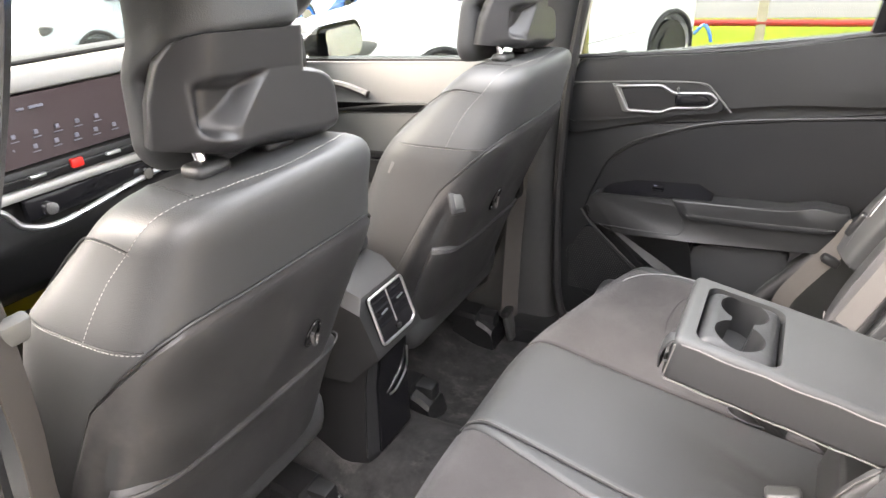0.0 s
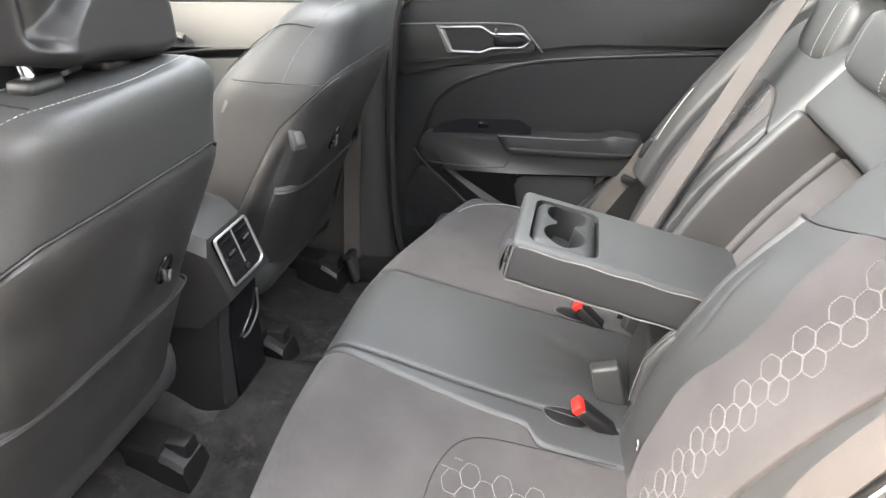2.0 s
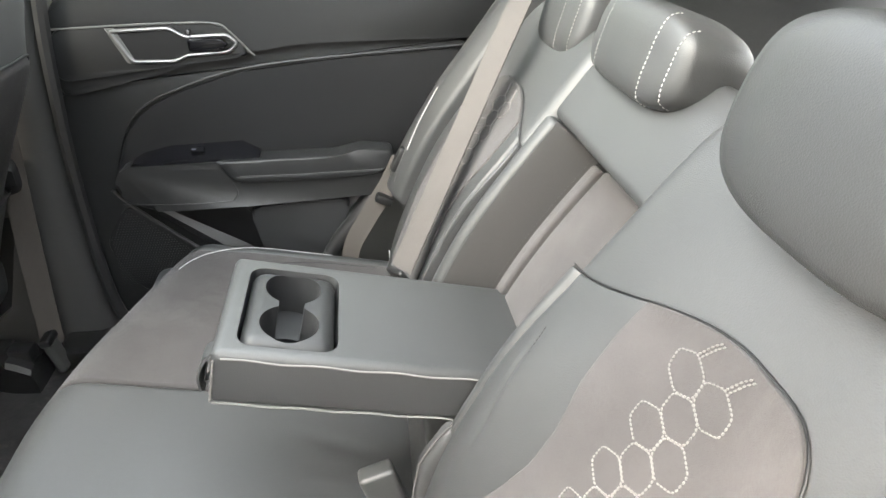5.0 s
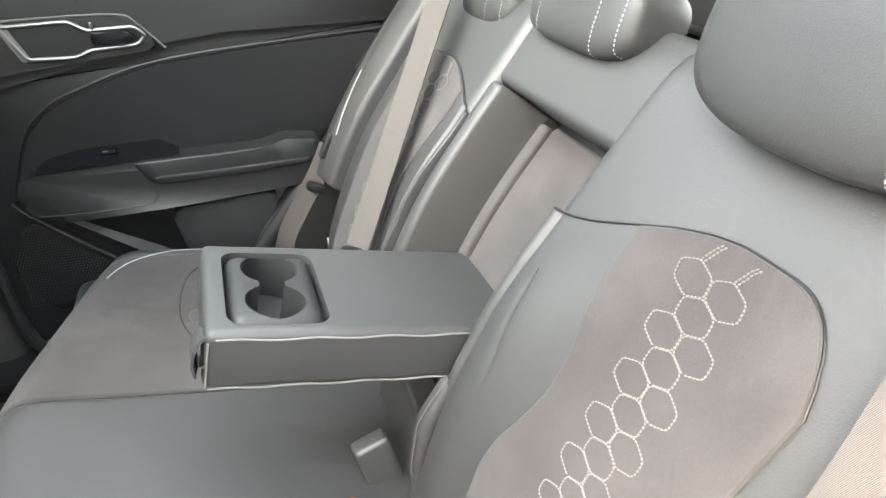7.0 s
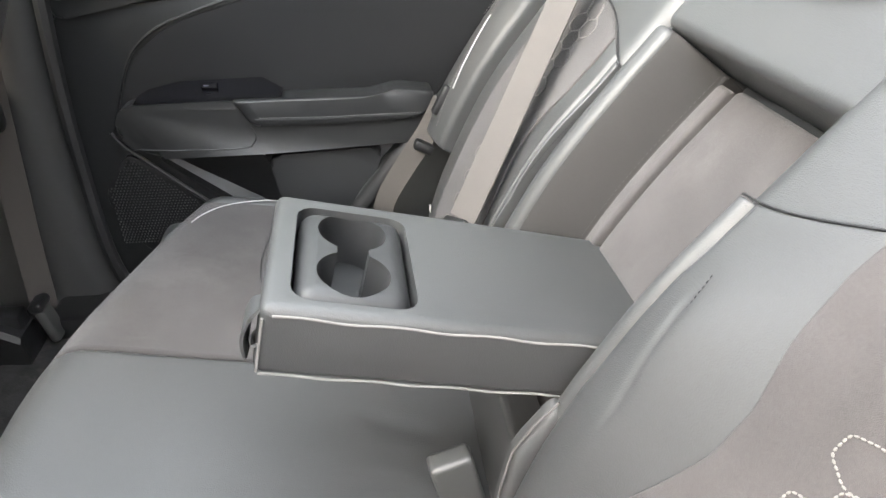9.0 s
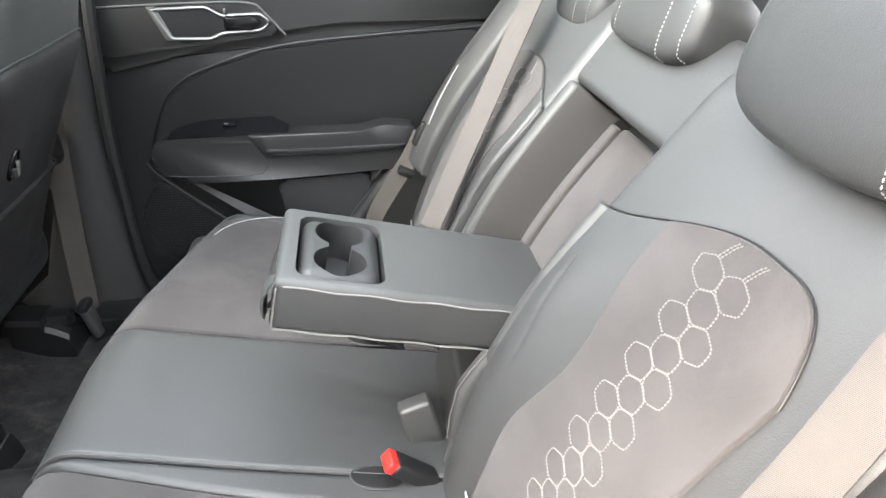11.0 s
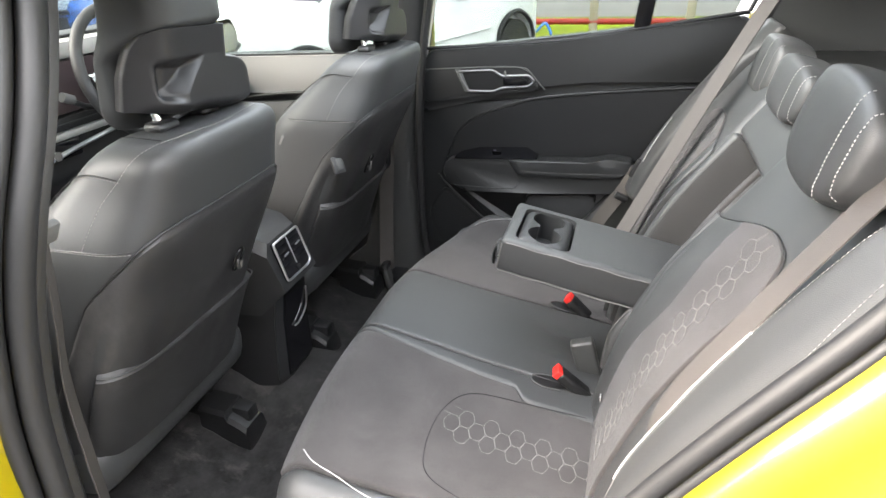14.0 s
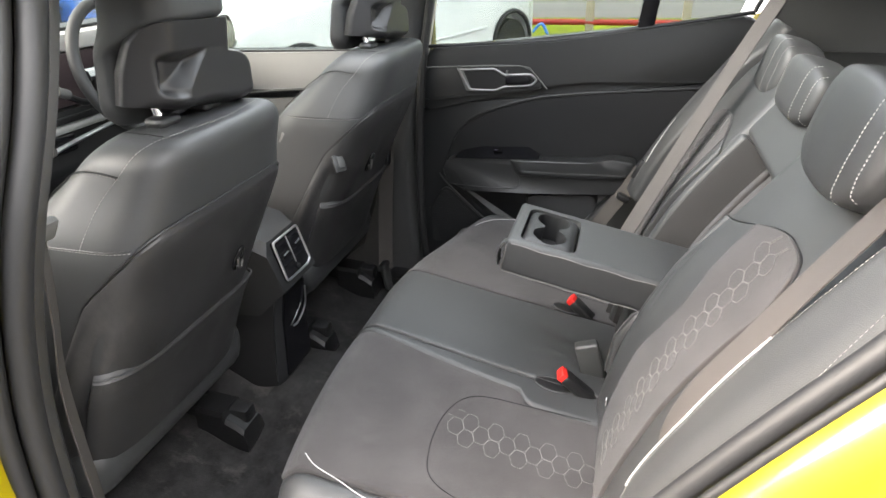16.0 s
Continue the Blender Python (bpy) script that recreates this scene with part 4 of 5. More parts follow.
def shell_point(u, v, off):
    """The back panel wraps round the seat's sides; its upper edge falls away towards them."""
    k = 2 * u - 1
    deg = 88.5 * math.sin(math.pi / 2 * abs(k)) ** 0.9
    top = float(np.interp(deg, (0, 20, 36, 48, 56, 70, 80, 84, 86, 88.5), (0.766, 0.765, 0.759, 0.747, 0.736, 0.703, 0.668, 0.645, 0.590, 0.47))) - 0.014 * smoothstep(0.1, 0.6, k)
    z = 0.30 + (top - 0.30) * v
    w, rear, front = seat_row(z)
    d = (front - rear) / 2
    a = radians(deg)
    p = V(-SEAT_X + math.copysign(w * math.sin(a) ** 0.46, k), (rear + front) / 2 - d * math.cos(a) ** 0.50, z)
    fold = 0.0022 * (math.sin(9 * k + 5 * v) + 0.6 * math.sin(21 * k - 3 * v)) * smoothstep(0.95, 0.6, v) * smoothstep(0.0, 0.3, v) * (1 - abs(k) ** 3)
    fold += 0.007 * bell(0.80, 0.13, abs(k)) * smoothstep(1.0, 0.75, v) - 0.003 * bell(0.45, 0.2, abs(k)) * smoothstep(1.0, 0.7, v)
    return p + V(0.8 * math.sin(a) ** 3 * math.copysign(1, k), -math.cos(a) - 0.05, -0.40 * math.cos(a)).normalized() * (off + (fold if off > 0 else 0))


part("back_panel", grid_panel(shell_point, 72, 48, -0.004, 0.004), SHELL, seat, "scuffed black back panel")


def pocket_point(u, v, off):
    low, top = 0.303 - 0.045 * u, 0.512 - 0.042 * u + 0.010 * math.sin(math.pi * u)
    z = low + (top - low) * v
    k = 2 * u - 1
    deg = 66 * math.sin(math.pi / 2 * abs(k)) ** 0.9
    w, rear, front = seat_row(z)
    a = radians(deg)
    p = V(-SEAT_X + math.copysign(w * math.sin(a) ** 0.46, k), (rear + front) / 2 - (front - rear) / 2 * math.cos(a) ** 0.50, z)
    sag = (0.006 * v + 0.004 * math.sin(3 * v + 4 * u)) * (1 - k * k)
    return p + V(0.8 * math.sin(a) ** 3 * math.copysign(1, k), -math.cos(a) - 0.05, -0.40 * math.cos(a)).normalized() * (off + (0.003 + sag if off > 0 else 0))


part("map_pocket", grid_panel(pocket_point, 56, 18, -0.002, 0.007), SHELL, seat, "slack black seat-back pocket")
part("pocket_hem", tube([pocket_point(0.02 + 0.96 * k / 40, 0.985, 0.0068) for k in range(41)], 0.0017, 6), SHELL, seat)
part("lower_cover", grid_panel(lambda u, v, off: seat_rear((2 * u - 1) * 0.86, 0.148 + 0.18 * v, off) + V(0, 0.03 * (1 - v), 0), 24, 8, -0.01, 0.006), PLASTIC_SOFT, seat, "dark grey lower back cover")
def side_place(k, z, off=0.0008):
    """A place on the outline's k-th of 56 steps at a height, a little proud."""
    r = seat_ring(z)
    p = r[int(k) % 56].lerp(r[(int(k) + 1) % 56], k - int(k))
    c = V(-SEAT_X, sum(seat_row(z)[1:]) / 2, z)
    return p + (p - c).normalized() * off


seat_tree = BVHTree.FromPolygons([v.co for v in seat_body.data.vertices], [p.vertices for p in seat_body.data.polygons])


def on_seat(pts, n=8, off=0.0008):
    """A smooth line through the points, laid on the backrest."""
    out = []
    for p in spline(pts, n):
        q, nrm, _, _ = seat_tree.find_nearest(p)
        out.append(q + nrm * off)
    return out


half = [(-0.213, 0.72, 0.735), (-0.190, 0.687, 0.80), (-0.172, 0.647, 0.845), (-0.135, 0.61, 0.882), (-0.06, 0.597, 0.890), (0, 0.590, 0.892)]
seam_pts = [(-SEAT_X + x, y, z) for x, y, z in half] + [(-SEAT_X - x, y, z) for x, y, z in half[-2::-1]]
part("edge_stitching", dashes([on_seat(seam_pts, 12)], 0.0042, 0.0022, 0.00045), THREAD_SEAT, seat, "pale edge stitching")
side_l = [side_place(k, 0.735, 0.001) for k in [24 + 0.5 * i for i in range(19)]]
side_r = [side_place(k, 0.735, 0.001) for k in [47 + 0.5 * i for i in range(25)]]
part("side_stitching", dashes([side_l], 0.0042, 0.0022, 0.0006), THREAD_SEAT, seat)
part("side_stitching", dashes([side_r], 0.0042, 0.0022, 0.0006), THREAD_SEAT, seat)
part("side_seam", tube([p + V(0, 0, 0.003) for p in side_l], 0.0012, 5), PLASTIC_DARK, seat)
arc = [(-0.571, 0.650, 0.838), (-0.567, 0.70, 0.843), (-0.562, 0.745, 0.833), (-0.555, 0.79, 0.805), (-0.552, 0.83, 0.77), (-0.553, 0.86, 0.737)]
part("shoulder_stitching", dashes([on_seat(arc, 10)], 0.004, 0.0022, 0.0007), THREAD_MID, seat)
part("shoulder_seam", tube([p + V(0, 0.003, 0.003) for p in on_seat(arc, 10, 0.0)], 0.0012, 5), PLASTIC_DARK, seat)
part("top_seam", tube(on_seat([(-0.509, 0.615, 0.885), (-0.503, 0.65, 0.885), (-0.497, 0.70, 0.87)], 8, 0.0), 0.0013, 5), PLASTIC_DARK, seat)
part("shell_seam", tube([shell_point(0.01 + 0.98 * k / 80, 1.0, 0.002) for k in range(81)], 0.0022, 6), PLASTIC_DARK, seat, "dark seam of leather over the back panel")
part("cushion", join(rbox((0.50, 0.50, 0.13), 0.05, 5, Matrix.Translation((-SEAT_X, 1.06, 0.30)) @ Matrix.Rotation(radians(8), 4, "X"))), LEATHER, seat)
part("base", box(-SEAT_X - 0.22, -SEAT_X + 0.22, 0.90, 1.28, 0.14, 0.24, 0.02), PLASTIC_DARK, seat)
for sx in (-0.19, 0.19):
    part("seat_rail", box(-SEAT_X + sx - 0.022, -SEAT_X + sx + 0.022, 0.80, 1.3, 0.045, 0.10, 0.008), PLASTIC_DARK, seat)
    part("rail_cover", loft([[V(-SEAT_X + sx + a, y, z) for a, z in ((-0.052, z0), (-0.050, z1 - 0.012), (-0.042, z1), (0.022, z1), (0.030, z1 - 0.010), (0.032, z0))] for y, z0, z1 in ((0.790, 0.0, 0.030), (0.797, 0.0, 0.062), (0.825, 0.0, 0.080), (0.845, 0.0, 0.088), (0.850, 0.0, 0.105), (0.925, 0.0, 0.110))]), PLASTIC_DARK, seat, "dark plastic rail end cover", 25)
for sx in (-0.055, 0.055):
    part("post_guide", rbox((0.05, 0.036, 0.018), 0.008, 3, Matrix.Translation((-SEAT_X + sx, 0.662, 0.890))), PLASTIC, seat)
    part("headrest_post", tube([(-SEAT_X + sx, 0.662, 0.86), (-SEAT_X + sx, 0.680, 0.96)], 0.0075, 12), CHROME, seat, "chrome headrest post")


def headrest_front():
    """A front headrest: padded front that wraps round, and a stepped rear shell with a notch."""
    rings = []
    for k in range(69):
        t = k / 68
        z = 0.879 + 0.285 * t
        low_ = max(0, 0.15 - t) / 0.15
        w = 0.092 * (1 - 0.24 * low_ ** 2.4)
        yb, yf = 0.704 - 0.100 * smoothstep(0.985, 1.042, z), 0.780 - 0.055 * t
        g = 1 - 0.30 * low_ ** 2.4
        ring = []
        for i in range(96):
            a = 2 * math.pi * i / 96
            c, s = math.cos(a), math.sin(a)
            ring.append(V(-0.376 + w * math.copysign(abs(c) ** 0.6, c), (yb + yf) / 2 + (yf - yb) / 2 * g * math.copysign(abs(s) ** 0.7, s), z))
        rings.append(ring)
    wrap = loft(rings)

    def right_edge(z):
        return -0.291 + 0.056 * math.sqrt(max(0.0, 1 - max(0.0, (z - 0.950) / 0.032) ** 2.2))

    def rear_y(x, z):
        # a steep facet towards the door, and a block beside a slanting valley that deepens downwards
        d = -0.452 - x
        y = 0.612 - 0.12 * max(0, z - 0.99) + 2.1 * (0.5 * (d + math.sqrt(d * d + 0.00006)))
        t = (z - 0.935) / 0.046
        valley = -0.460 + 0.056 * max(0.0, t) ** 1.1
        facet = 0.024 + 0.010 * min(1.0, max(0.0, 1 - t))
        crease = 0.931 + 0.55 * max(0.0, valley - x)
        dip = (0.020 * smoothstep(0.994, 0.974, z) + 0.16 * max(0.0, 0.978 - z)) * smoothstep(crease - 0.012, crease + 0.005, z)
        slant = min(1.0, max(0.0, (x - valley) / facet))
        y += dip * (1 - 0.6 * slant - 0.4 * smoothstep(0, 1, slant)) * smoothstep(0.011, -0.003, -0.455 - x)
        y += 0.034 * max(0.0, 1 - (right_edge(z) - x) / 0.030) ** 2.3
        return y + 0.024 * (max(0.0, 0.922 - z) / 0.019) ** 2 * smoothstep(-0.485, -0.450, x)
    bm = bmesh.new()
    rows = []
    for j in range(91):
        z = 0.903 + 0.133 * (1 - (1 - j / 90) ** 1.2)
        left = float(np.interp(z, (0.903, 0.96, 1.006, 1.025, 1.032, 1.036), (-0.489, -0.4845, -0.4765, -0.469, -0.462, -0.450)))
        right = right_edge(z)
        row = [V(left + (right - left) * i / 120, 0, z) for i in range(121)]
        for p in row:
            p.y = rear_y(p.x, z)
            p.z += (0.017 * max(0.0, (-0.422 - p.x) / 0.067) - 0.016 * smoothstep(-0.40, -0.28, p.x)) * (1.036 - z) / 0.133 - 0.06 * (p.x + 0.44) * smoothstep(0.97, 1.036, z)
        rows.append([bm.verts.new(p) for p in row] + [bm.verts.new((right - 0.004, 0.735, row[-1].z)), bm.verts.new((left + 0.010, row[0].y + 0.022, row[0].z))])
    m = len(rows[0])
    for a, b in zip(rows, rows[1:]):
        for i in range(m):
            k = (i + 1) % m
            bm.faces.new((a[i], a[k], b[k], b[i]))
    bm.faces.new(rows[0][::-1])
    bm.faces.new(rows[-1])
    return wrap, bm


hw, hb = headrest_front()
hr = part("headrest", hw, LEATHER, seat, "black padded headrest with a moulded rear shell", 60)
part("rear_shell", hb, SHELL_SMOOTH, hr, "moulded dark plastic rear shell", 80)
part("pad_stitching", dashes([spline([(-0.460, 0.744, 0.914), (-0.447, 0.744, 0.8955), (-0.43, 0.737, 0.8845), (-0.415, 0.722, 0.8825)], 10)], 0.0045, 0.0024, 0.0008), THREAD, hr, "pale stitching")

FAR = Matrix.Translation((SEAT_X - 0.005, 0.69, 0.03))
far_seat = copy_thing(seat, FAR)
far_seat["label"] = "black leather driver's seat with a socket in its shoulder"


def bag_hook(parent, cx, o, dy):
    """A small hook in its round surround on a seat's back panel."""
    at = lambda u, z, off: seat_rear(o * u, z, off, cx) + V(0, dy, 0)
    ring = [at(0.355 + 0.060 * math.cos(2 * math.pi * k / 24), 0.586 + 0.026 * math.sin(2 * math.pi * k / 24), 0.007) for k in range(24)]
    part("hook_ring", tube(ring, 0.0022, 6, True, (0, -1, 0)), GLOSS, parent, "glossy bag hook surround")
    part("bag_hook", tube(spline([at(0.325, 0.592, 0.009), at(0.335, 0.575, 0.015), at(0.365, 0.571, 0.016), at(0.385, 0.583, 0.012)], 5), 0.0036, 8), SATIN, parent, "small satin bag hook")


bag_hook(seat, -SEAT_X, 1, 0.0)
bag_hook(far_seat, SEAT_X - 0.005, -1, -0.03)
sock_m = Matrix.Translation((0.163, 0.668, 0.622)) @ Matrix.Rotation(radians(-38), 4, "Z") @ Matrix.Rotation(radians(-24), 4, "X")
sock = part("charge_socket", rbox((0.034, 0.010, 0.048), 0.005, 3, sock_m), PLASTIC, far_seat, "dark charge socket in the seat's shoulder")
part("socket_plate", rbox((0.018, 0.004, 0.030), 0.002, 2, sock_m @ Matrix.Translation((0.003, -0.006, 0.002))), QUARTER, sock, "grey socket plate")
part("tag", rbox((0.003, 0.010, 0.030), 0.001, 2, Matrix.Translation((0.168, 0.825, 0.680)) @ Matrix.Rotation(radians(28), 4, "X")), TRIM_GREY, far_seat, "small grey airbag tag")

# ---- centre console ----
con = thing("centre_console", (0, 0.85, 0.09), "black centre console with rear air vents in a silver frame", "console")
rings = []
for y, zt, w in ((0.762, 0.492, 0.083), (0.80, 0.515, 0.094), (0.86, 0.525, 0.10), (1.25, 0.53, 0.105)):
    zb = 0.37 if y < 0.79 else 0.30
    rings.append([V(x, y + dy, z) for x, z, dy in ((-w, zb, -0.035 if y < 0.79 else 0), (-w, zt - 0.03, 0), (-w + 0.018, zt, 0.006), (w - 0.018, zt, 0.006), (w, zt - 0.03, 0), (w, zb, -0.035 if y < 0.79 else 0))])
part("upper_housing", loft(rings), PLASTIC, con, "", 30)
low = []
for z, w, y in ((0.085, 0.105, 0.77), (0.12, 0.10, 0.77), (0.27, 0.088, 0.765), (0.345, 0.08, 0.755), (0.375, 0.078, 0.745)):
    low.append([V(x, yy, z) for x, yy in ((-w, 1.1), (-w, y + 0.05), (-w + 0.014, y + 0.012), (-w * 0.45, y), (w * 0.45, y), (w - 0.014, y + 0.012), (w, y + 0.05), (w, 1.1))])
part("lower_housing", loft(low), PLASTIC_DARK, con, "", 30)
part("lower_face", loft([[V(x, yy - 0.004, z) for x, yy in ((-w * 0.62, y - 0.002), (w * 0.62, y - 0.002), (w * 0.62, y + 0.02), (-w * 0.62, y + 0.02))] for z, w, y in ((0.10, 0.10, 0.77), (0.27, 0.088, 0.764), (0.345, 0.08, 0.754))]), GLOSS, con, "glossy black lower face")
ridge = []
for z, w, y in ((0.10, 0.1035, 0.77), (0.27, 0.088, 0.765), (0.345, 0.08, 0.755), (0.368, 0.078, 0.747)):
    ridge.append([V(-w + 0.010, y + 0.010, z), V(-w * 0.50, y - 0.004, z), V(-w * 0.50, y + 0.008, z), V(-w + 0.016, y + 0.020, z)])
part("corner_ridge", loft(ridge), PLASTIC_SOFT, con, "grey satin corner strip")
part("bin_lip", tube(spline([(-0.020, 0.756, 0.232), (0.005, 0.753, 0.235), (0.045, 0.752, 0.262), (0.052, 0.750, 0.315)], 6), 0.0025, 6), SILVER, con, "silver edge of the small bin")
vent_c = V(0, 0.7475, 0.438)
vu = V(0, 0.028, 0.10).normalized()
vn = V(0, -0.10, 0.028).normalized()


def vent_at(x, h, off=0.0):
    return vent_c + V(x, 0, 0) + vu * h + vn * off


vo = rounded_outline([(-0.058, 0.050), (0.060, 0.050), (0.064, -0.046), (0.045, -0.054), (-0.058, -0.052)], 0.008, 4)
vent = part("air_vent", loft([[vent_at(x, h, o) for x, h in vo] for o in (-0.02, 0.004)]), GLOSS, con, "glossy black twin air vent")
part("vent_frame", tube([vent_at(x, h, 0.005) for x, h in vo], 0.0032, 8, True, tuple(vn)), SILVER, vent, "satin silver vent frame")
part("vent_divider", tube([vent_at(0.001, 0.046, 0.005), vent_at(0.003, -0.028, 0.005)], 0.0018, 6), SILVER, vent)
for sx in (-0.029, 0.031):
    for k in range(4):
        h = 0.036 - 0.017 * k
        part("louvre", loft([[vent_at(sx + a, h + b, o) for b, o in ((0.002, 0.0045), (-0.001, 0.0075), (-0.004, 0.0045))] for a in (-0.025, 0.025)]), GLOSS, vent)
    part("slider", tube([vent_at(sx - 0.008, 0.008 if sx < 0 else 0.014, 0.009), vent_at(sx + 0.012, 0.010 if sx < 0 else 0.016, 0.009)], 0.002, 6), SILVER, vent, "silver vent slider")
part("vent_wheel", rbox((0.012, 0.006, 0.01), 0.002, 2, Matrix.Translation(vent_at(0.005, -0.04, 0.006))), PLASTIC_DARK, vent)
part("box_lid", rbox((0.17, 0.3, 0.04), 0.015, 4, Matrix.Translation((0, 0.99, 0.545))), LEATHER, con, "padded console lid")

# ---- rear bench ----
BN = V(0, 0.8345, 0.551)


FOLDS = ((-0.055, 0.075, -0.25), (-0.025, 0.045, 0.15), (0.030, 0.06, 0.3))


def cush_z(x, y):
    a = abs(x)
    z = 0.265 + 0.19 * y
    z -= 0.010 * bell(0.36, 0.13, a) * bell(0.15, 0.22, y)
    z += 0.012 * bell(0.55, 0.06, a) * smoothstep(0.45, 0.2, y)
    z -= 0.10 * max(0.0, (a - 0.585) / 0.08) ** 2
    f = front_y(x)
    z -= 0.055 * max(0.0, (y - (f - 0.075)) / 0.075) ** 2.4
    z += 0.004 * noise.noise(Vector((x * 5, y * 5, 3)))
    for fx, fy, slant in FOLDS:
        z -= 0.0055 * bell(fx + slant * (y - fy), 0.009, x) * bell(fy, 0.045, y)
    return z


def front_y(x):
    if x > 0:
        return 0.523 - 0.078 * max(0.0, (x - 0.05) / 0.42) ** 1.5
    return 0.523 - 0.045 * max(0.0, (-x - 0.22) / 0.38) ** 2


def cush(x, y):
    return V(x, y, cush_z(x, y))


def cush_n(x, y):
    e = 0.004
    return V(-(cush_z(x + e, y) - cush_z(x - e, y)) / (2 * e), -(cush_z(x, y + e) - cush_z(x, y - e)) / (2 * e), 1).normalized()


bench_seat = thing("rear_bench", (0, 0.2, 0.03), "dark suede and leather rear bench with its armrest folded down", "bench")


def cush_v(u, t):
    """Across u, t from 0 at the back to 1 at the front edge, which follows the bench's curve."""
    return cush(u, -0.10 + (front_y(u) + 0.10) * t / 0.62)


def cush_pad(x0, x1, r, mat, label, left=None, right=None):
    return part("cushion_panel", pad(cush_v, lambda u, v: cush_n(u, -0.10 + (front_y(u) + 0.10) * v / 0.62), 0.0, 0.62,
                                     left or (lambda v: x0), right or (lambda v: x1), 22, 36, r, 0.06), mat, bench_seat, label)


mid_l = lambda v: -0.158 + 0.037 * v
cush_pad(0, 0, 0.009, LEATHER, "smooth black leather middle panel", mid_l, lambda v: 0.138)
STRIP_V, STRIP_X = (0.0, 0.200, 0.209, 0.220, 0.232, 0.288, 0.394, 0.505, 0.62), (-0.240, -0.238, -0.236, -0.215, -0.202, -0.200, -0.186, -0.170, -0.152)
strip_l = lambda v: float(np.interp(v, STRIP_V, STRIP_X))
cush_pad(0, 0, 0.012, LEATHER, "leather roll beside the middle panel", strip_l, lambda v: mid_l(v) - 0.001)
cush_pad(0, 0, 0.006, SUEDE, "brushed dark suede seat panel", lambda v: -0.565, lambda v: strip_l(v) - 0.001)
cush_pad(0, 0, 0.006, SUEDE, "brushed dark suede seat panel", lambda v: 0.140, lambda v: 0.565)
cush_pad(0, 0, 0.02, LEATHER, "black leather side bolster", lambda v: -0.645, lambda v: -0.566)
cush_pad(0, 0, 0.02, LEATHER, "black leather side bolster", lambda v: 0.566, lambda v: 0.645)
part("cushion_front", join(box(-0.60, 0.60, 0.30, 0.465, 0.06, 0.285, 0.03, 4), box(-0.62, 0.62, -0.1, 0.40, 0.03, 0.20, 0.03, 4)), LEATHER, bench_seat, "dark front and underside of the bench")


def on_cush(pts, n=8, off=0.001):
    return [cush(p.x, p.y) + cush_n(p.x, p.y) * off for p in spline([(x, y, 0) for x, y in pts], n)]


PIPES = ([(-0.535, 0.445), (-0.556, 0.418), (-0.570, 0.37), (-0.586, 0.32), (-0.597, 0.25), (-0.60, 0.10)],
         [(0.485, 0.385), (0.515, 0.368), (0.55, 0.335), (0.580, 0.28), (0.594, 0.21), (0.60, 0.08)])
for line in PIPES:
    part("white_piping", tube(on_cush(line, 8, 0.0003), 0.0010, 8), PIPING, bench_seat, "white piping along the bolster")
# Lighter tube paints the thin highlight along the panel's seam.
part("middle_highlight", tube([cush_v(mid_l(v), v) + V(0, 0, 0.0005) for v in [0.02 + 0.6 * k / 60 for k in range(61)]], 0.0010, 6), PIPE_DIM, bench_seat, "lighter line for the highlight along the middle panel")
inset = on_cush([(-0.235, -0.02), (-0.245, 0.10), (-0.265, 0.21), (-0.33, 0.252), (-0.43, 0.256), (-0.51, 0.225), (-0.545, 0.12), (-0.55, -0.02)], 8, 0.0004)
part("inset_seam", tube(inset, 0.0009, 5), SUEDE_DOOR, bench_seat)
inset_far = on_cush([(0.235, -0.02), (0.245, 0.10), (0.265, 0.21), (0.33, 0.252), (0.43, 0.256), (0.51, 0.225), (0.545, 0.12), (0.55, -0.02)], 8, 0.0004)
part("inset_seam", tube(inset_far, 0.0009, 5), SUEDE_DOOR, bench_seat)


def hexagons(place, rx, ry, columns, first=0):
    """Rounded stitched hexagons in staggered columns; columns: (first row, last row, shift) of each; place(across, along)."""
    out = []
    for c, (r0, r1, shift) in enumerate(columns, first):
        for r in range(r0, r1 + 1):
            cx, cy = 1.5 * rx * c, math.sqrt(3) * ry * (r + shift)
            ring = [(cx + 0.975 * rx * math.cos(math.pi / 3 * k), cy + 0.975 * ry * math.sin(math.pi / 3 * k)) for k in range(6)]
            soft = []
            for k in range(6):
                a, b = ring[k], ring[(k + 1) % 6]
                for f in (0.13, 0.5, 0.87):
                    soft.append((a[0] + (b[0] - a[0]) * f, a[1] + (b[1] - a[1]) * f, 0))
            line = spline(soft, 3, True)
            out.append([place(p.y, p.x) for p in line + line[:1]])
    return out


for s in (-1, 1):
    def on_seat_hex(u, v):
        x, y = s * (0.337 + u + 0.065 * v), 0.202 - v
        return cush(x, y) + cush_n(x, y) * 0.0005
    lines = hexagons(on_seat_hex, 0.0168, 0.0250, [(0, 0, 0.5)] + [(0, 1 - k % 2, 0.5 * (k % 2)) for k in range(11)], -1)
    for u0 in (-0.0215, 0.0, 0.0430):
        lines.append([on_seat_hex(u0, -0.0165 - (0.0168 if u0 == 0 else 0) - 0.003 * j) for j in range(6)])
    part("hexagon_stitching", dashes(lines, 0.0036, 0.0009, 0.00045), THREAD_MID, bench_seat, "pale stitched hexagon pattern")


BACK_Z = (0.10, 0.22, 0.30, 0.366, 0.45, 0.52, 0.60, 0.683, 0.75, 0.83, 0.90, 1.0)
BACK_Y = (-0.02, -0.035, -0.048, -0.064, -0.092, -0.122, -0.166, -0.222, -0.271, -0.330, -0.385, -0.46)


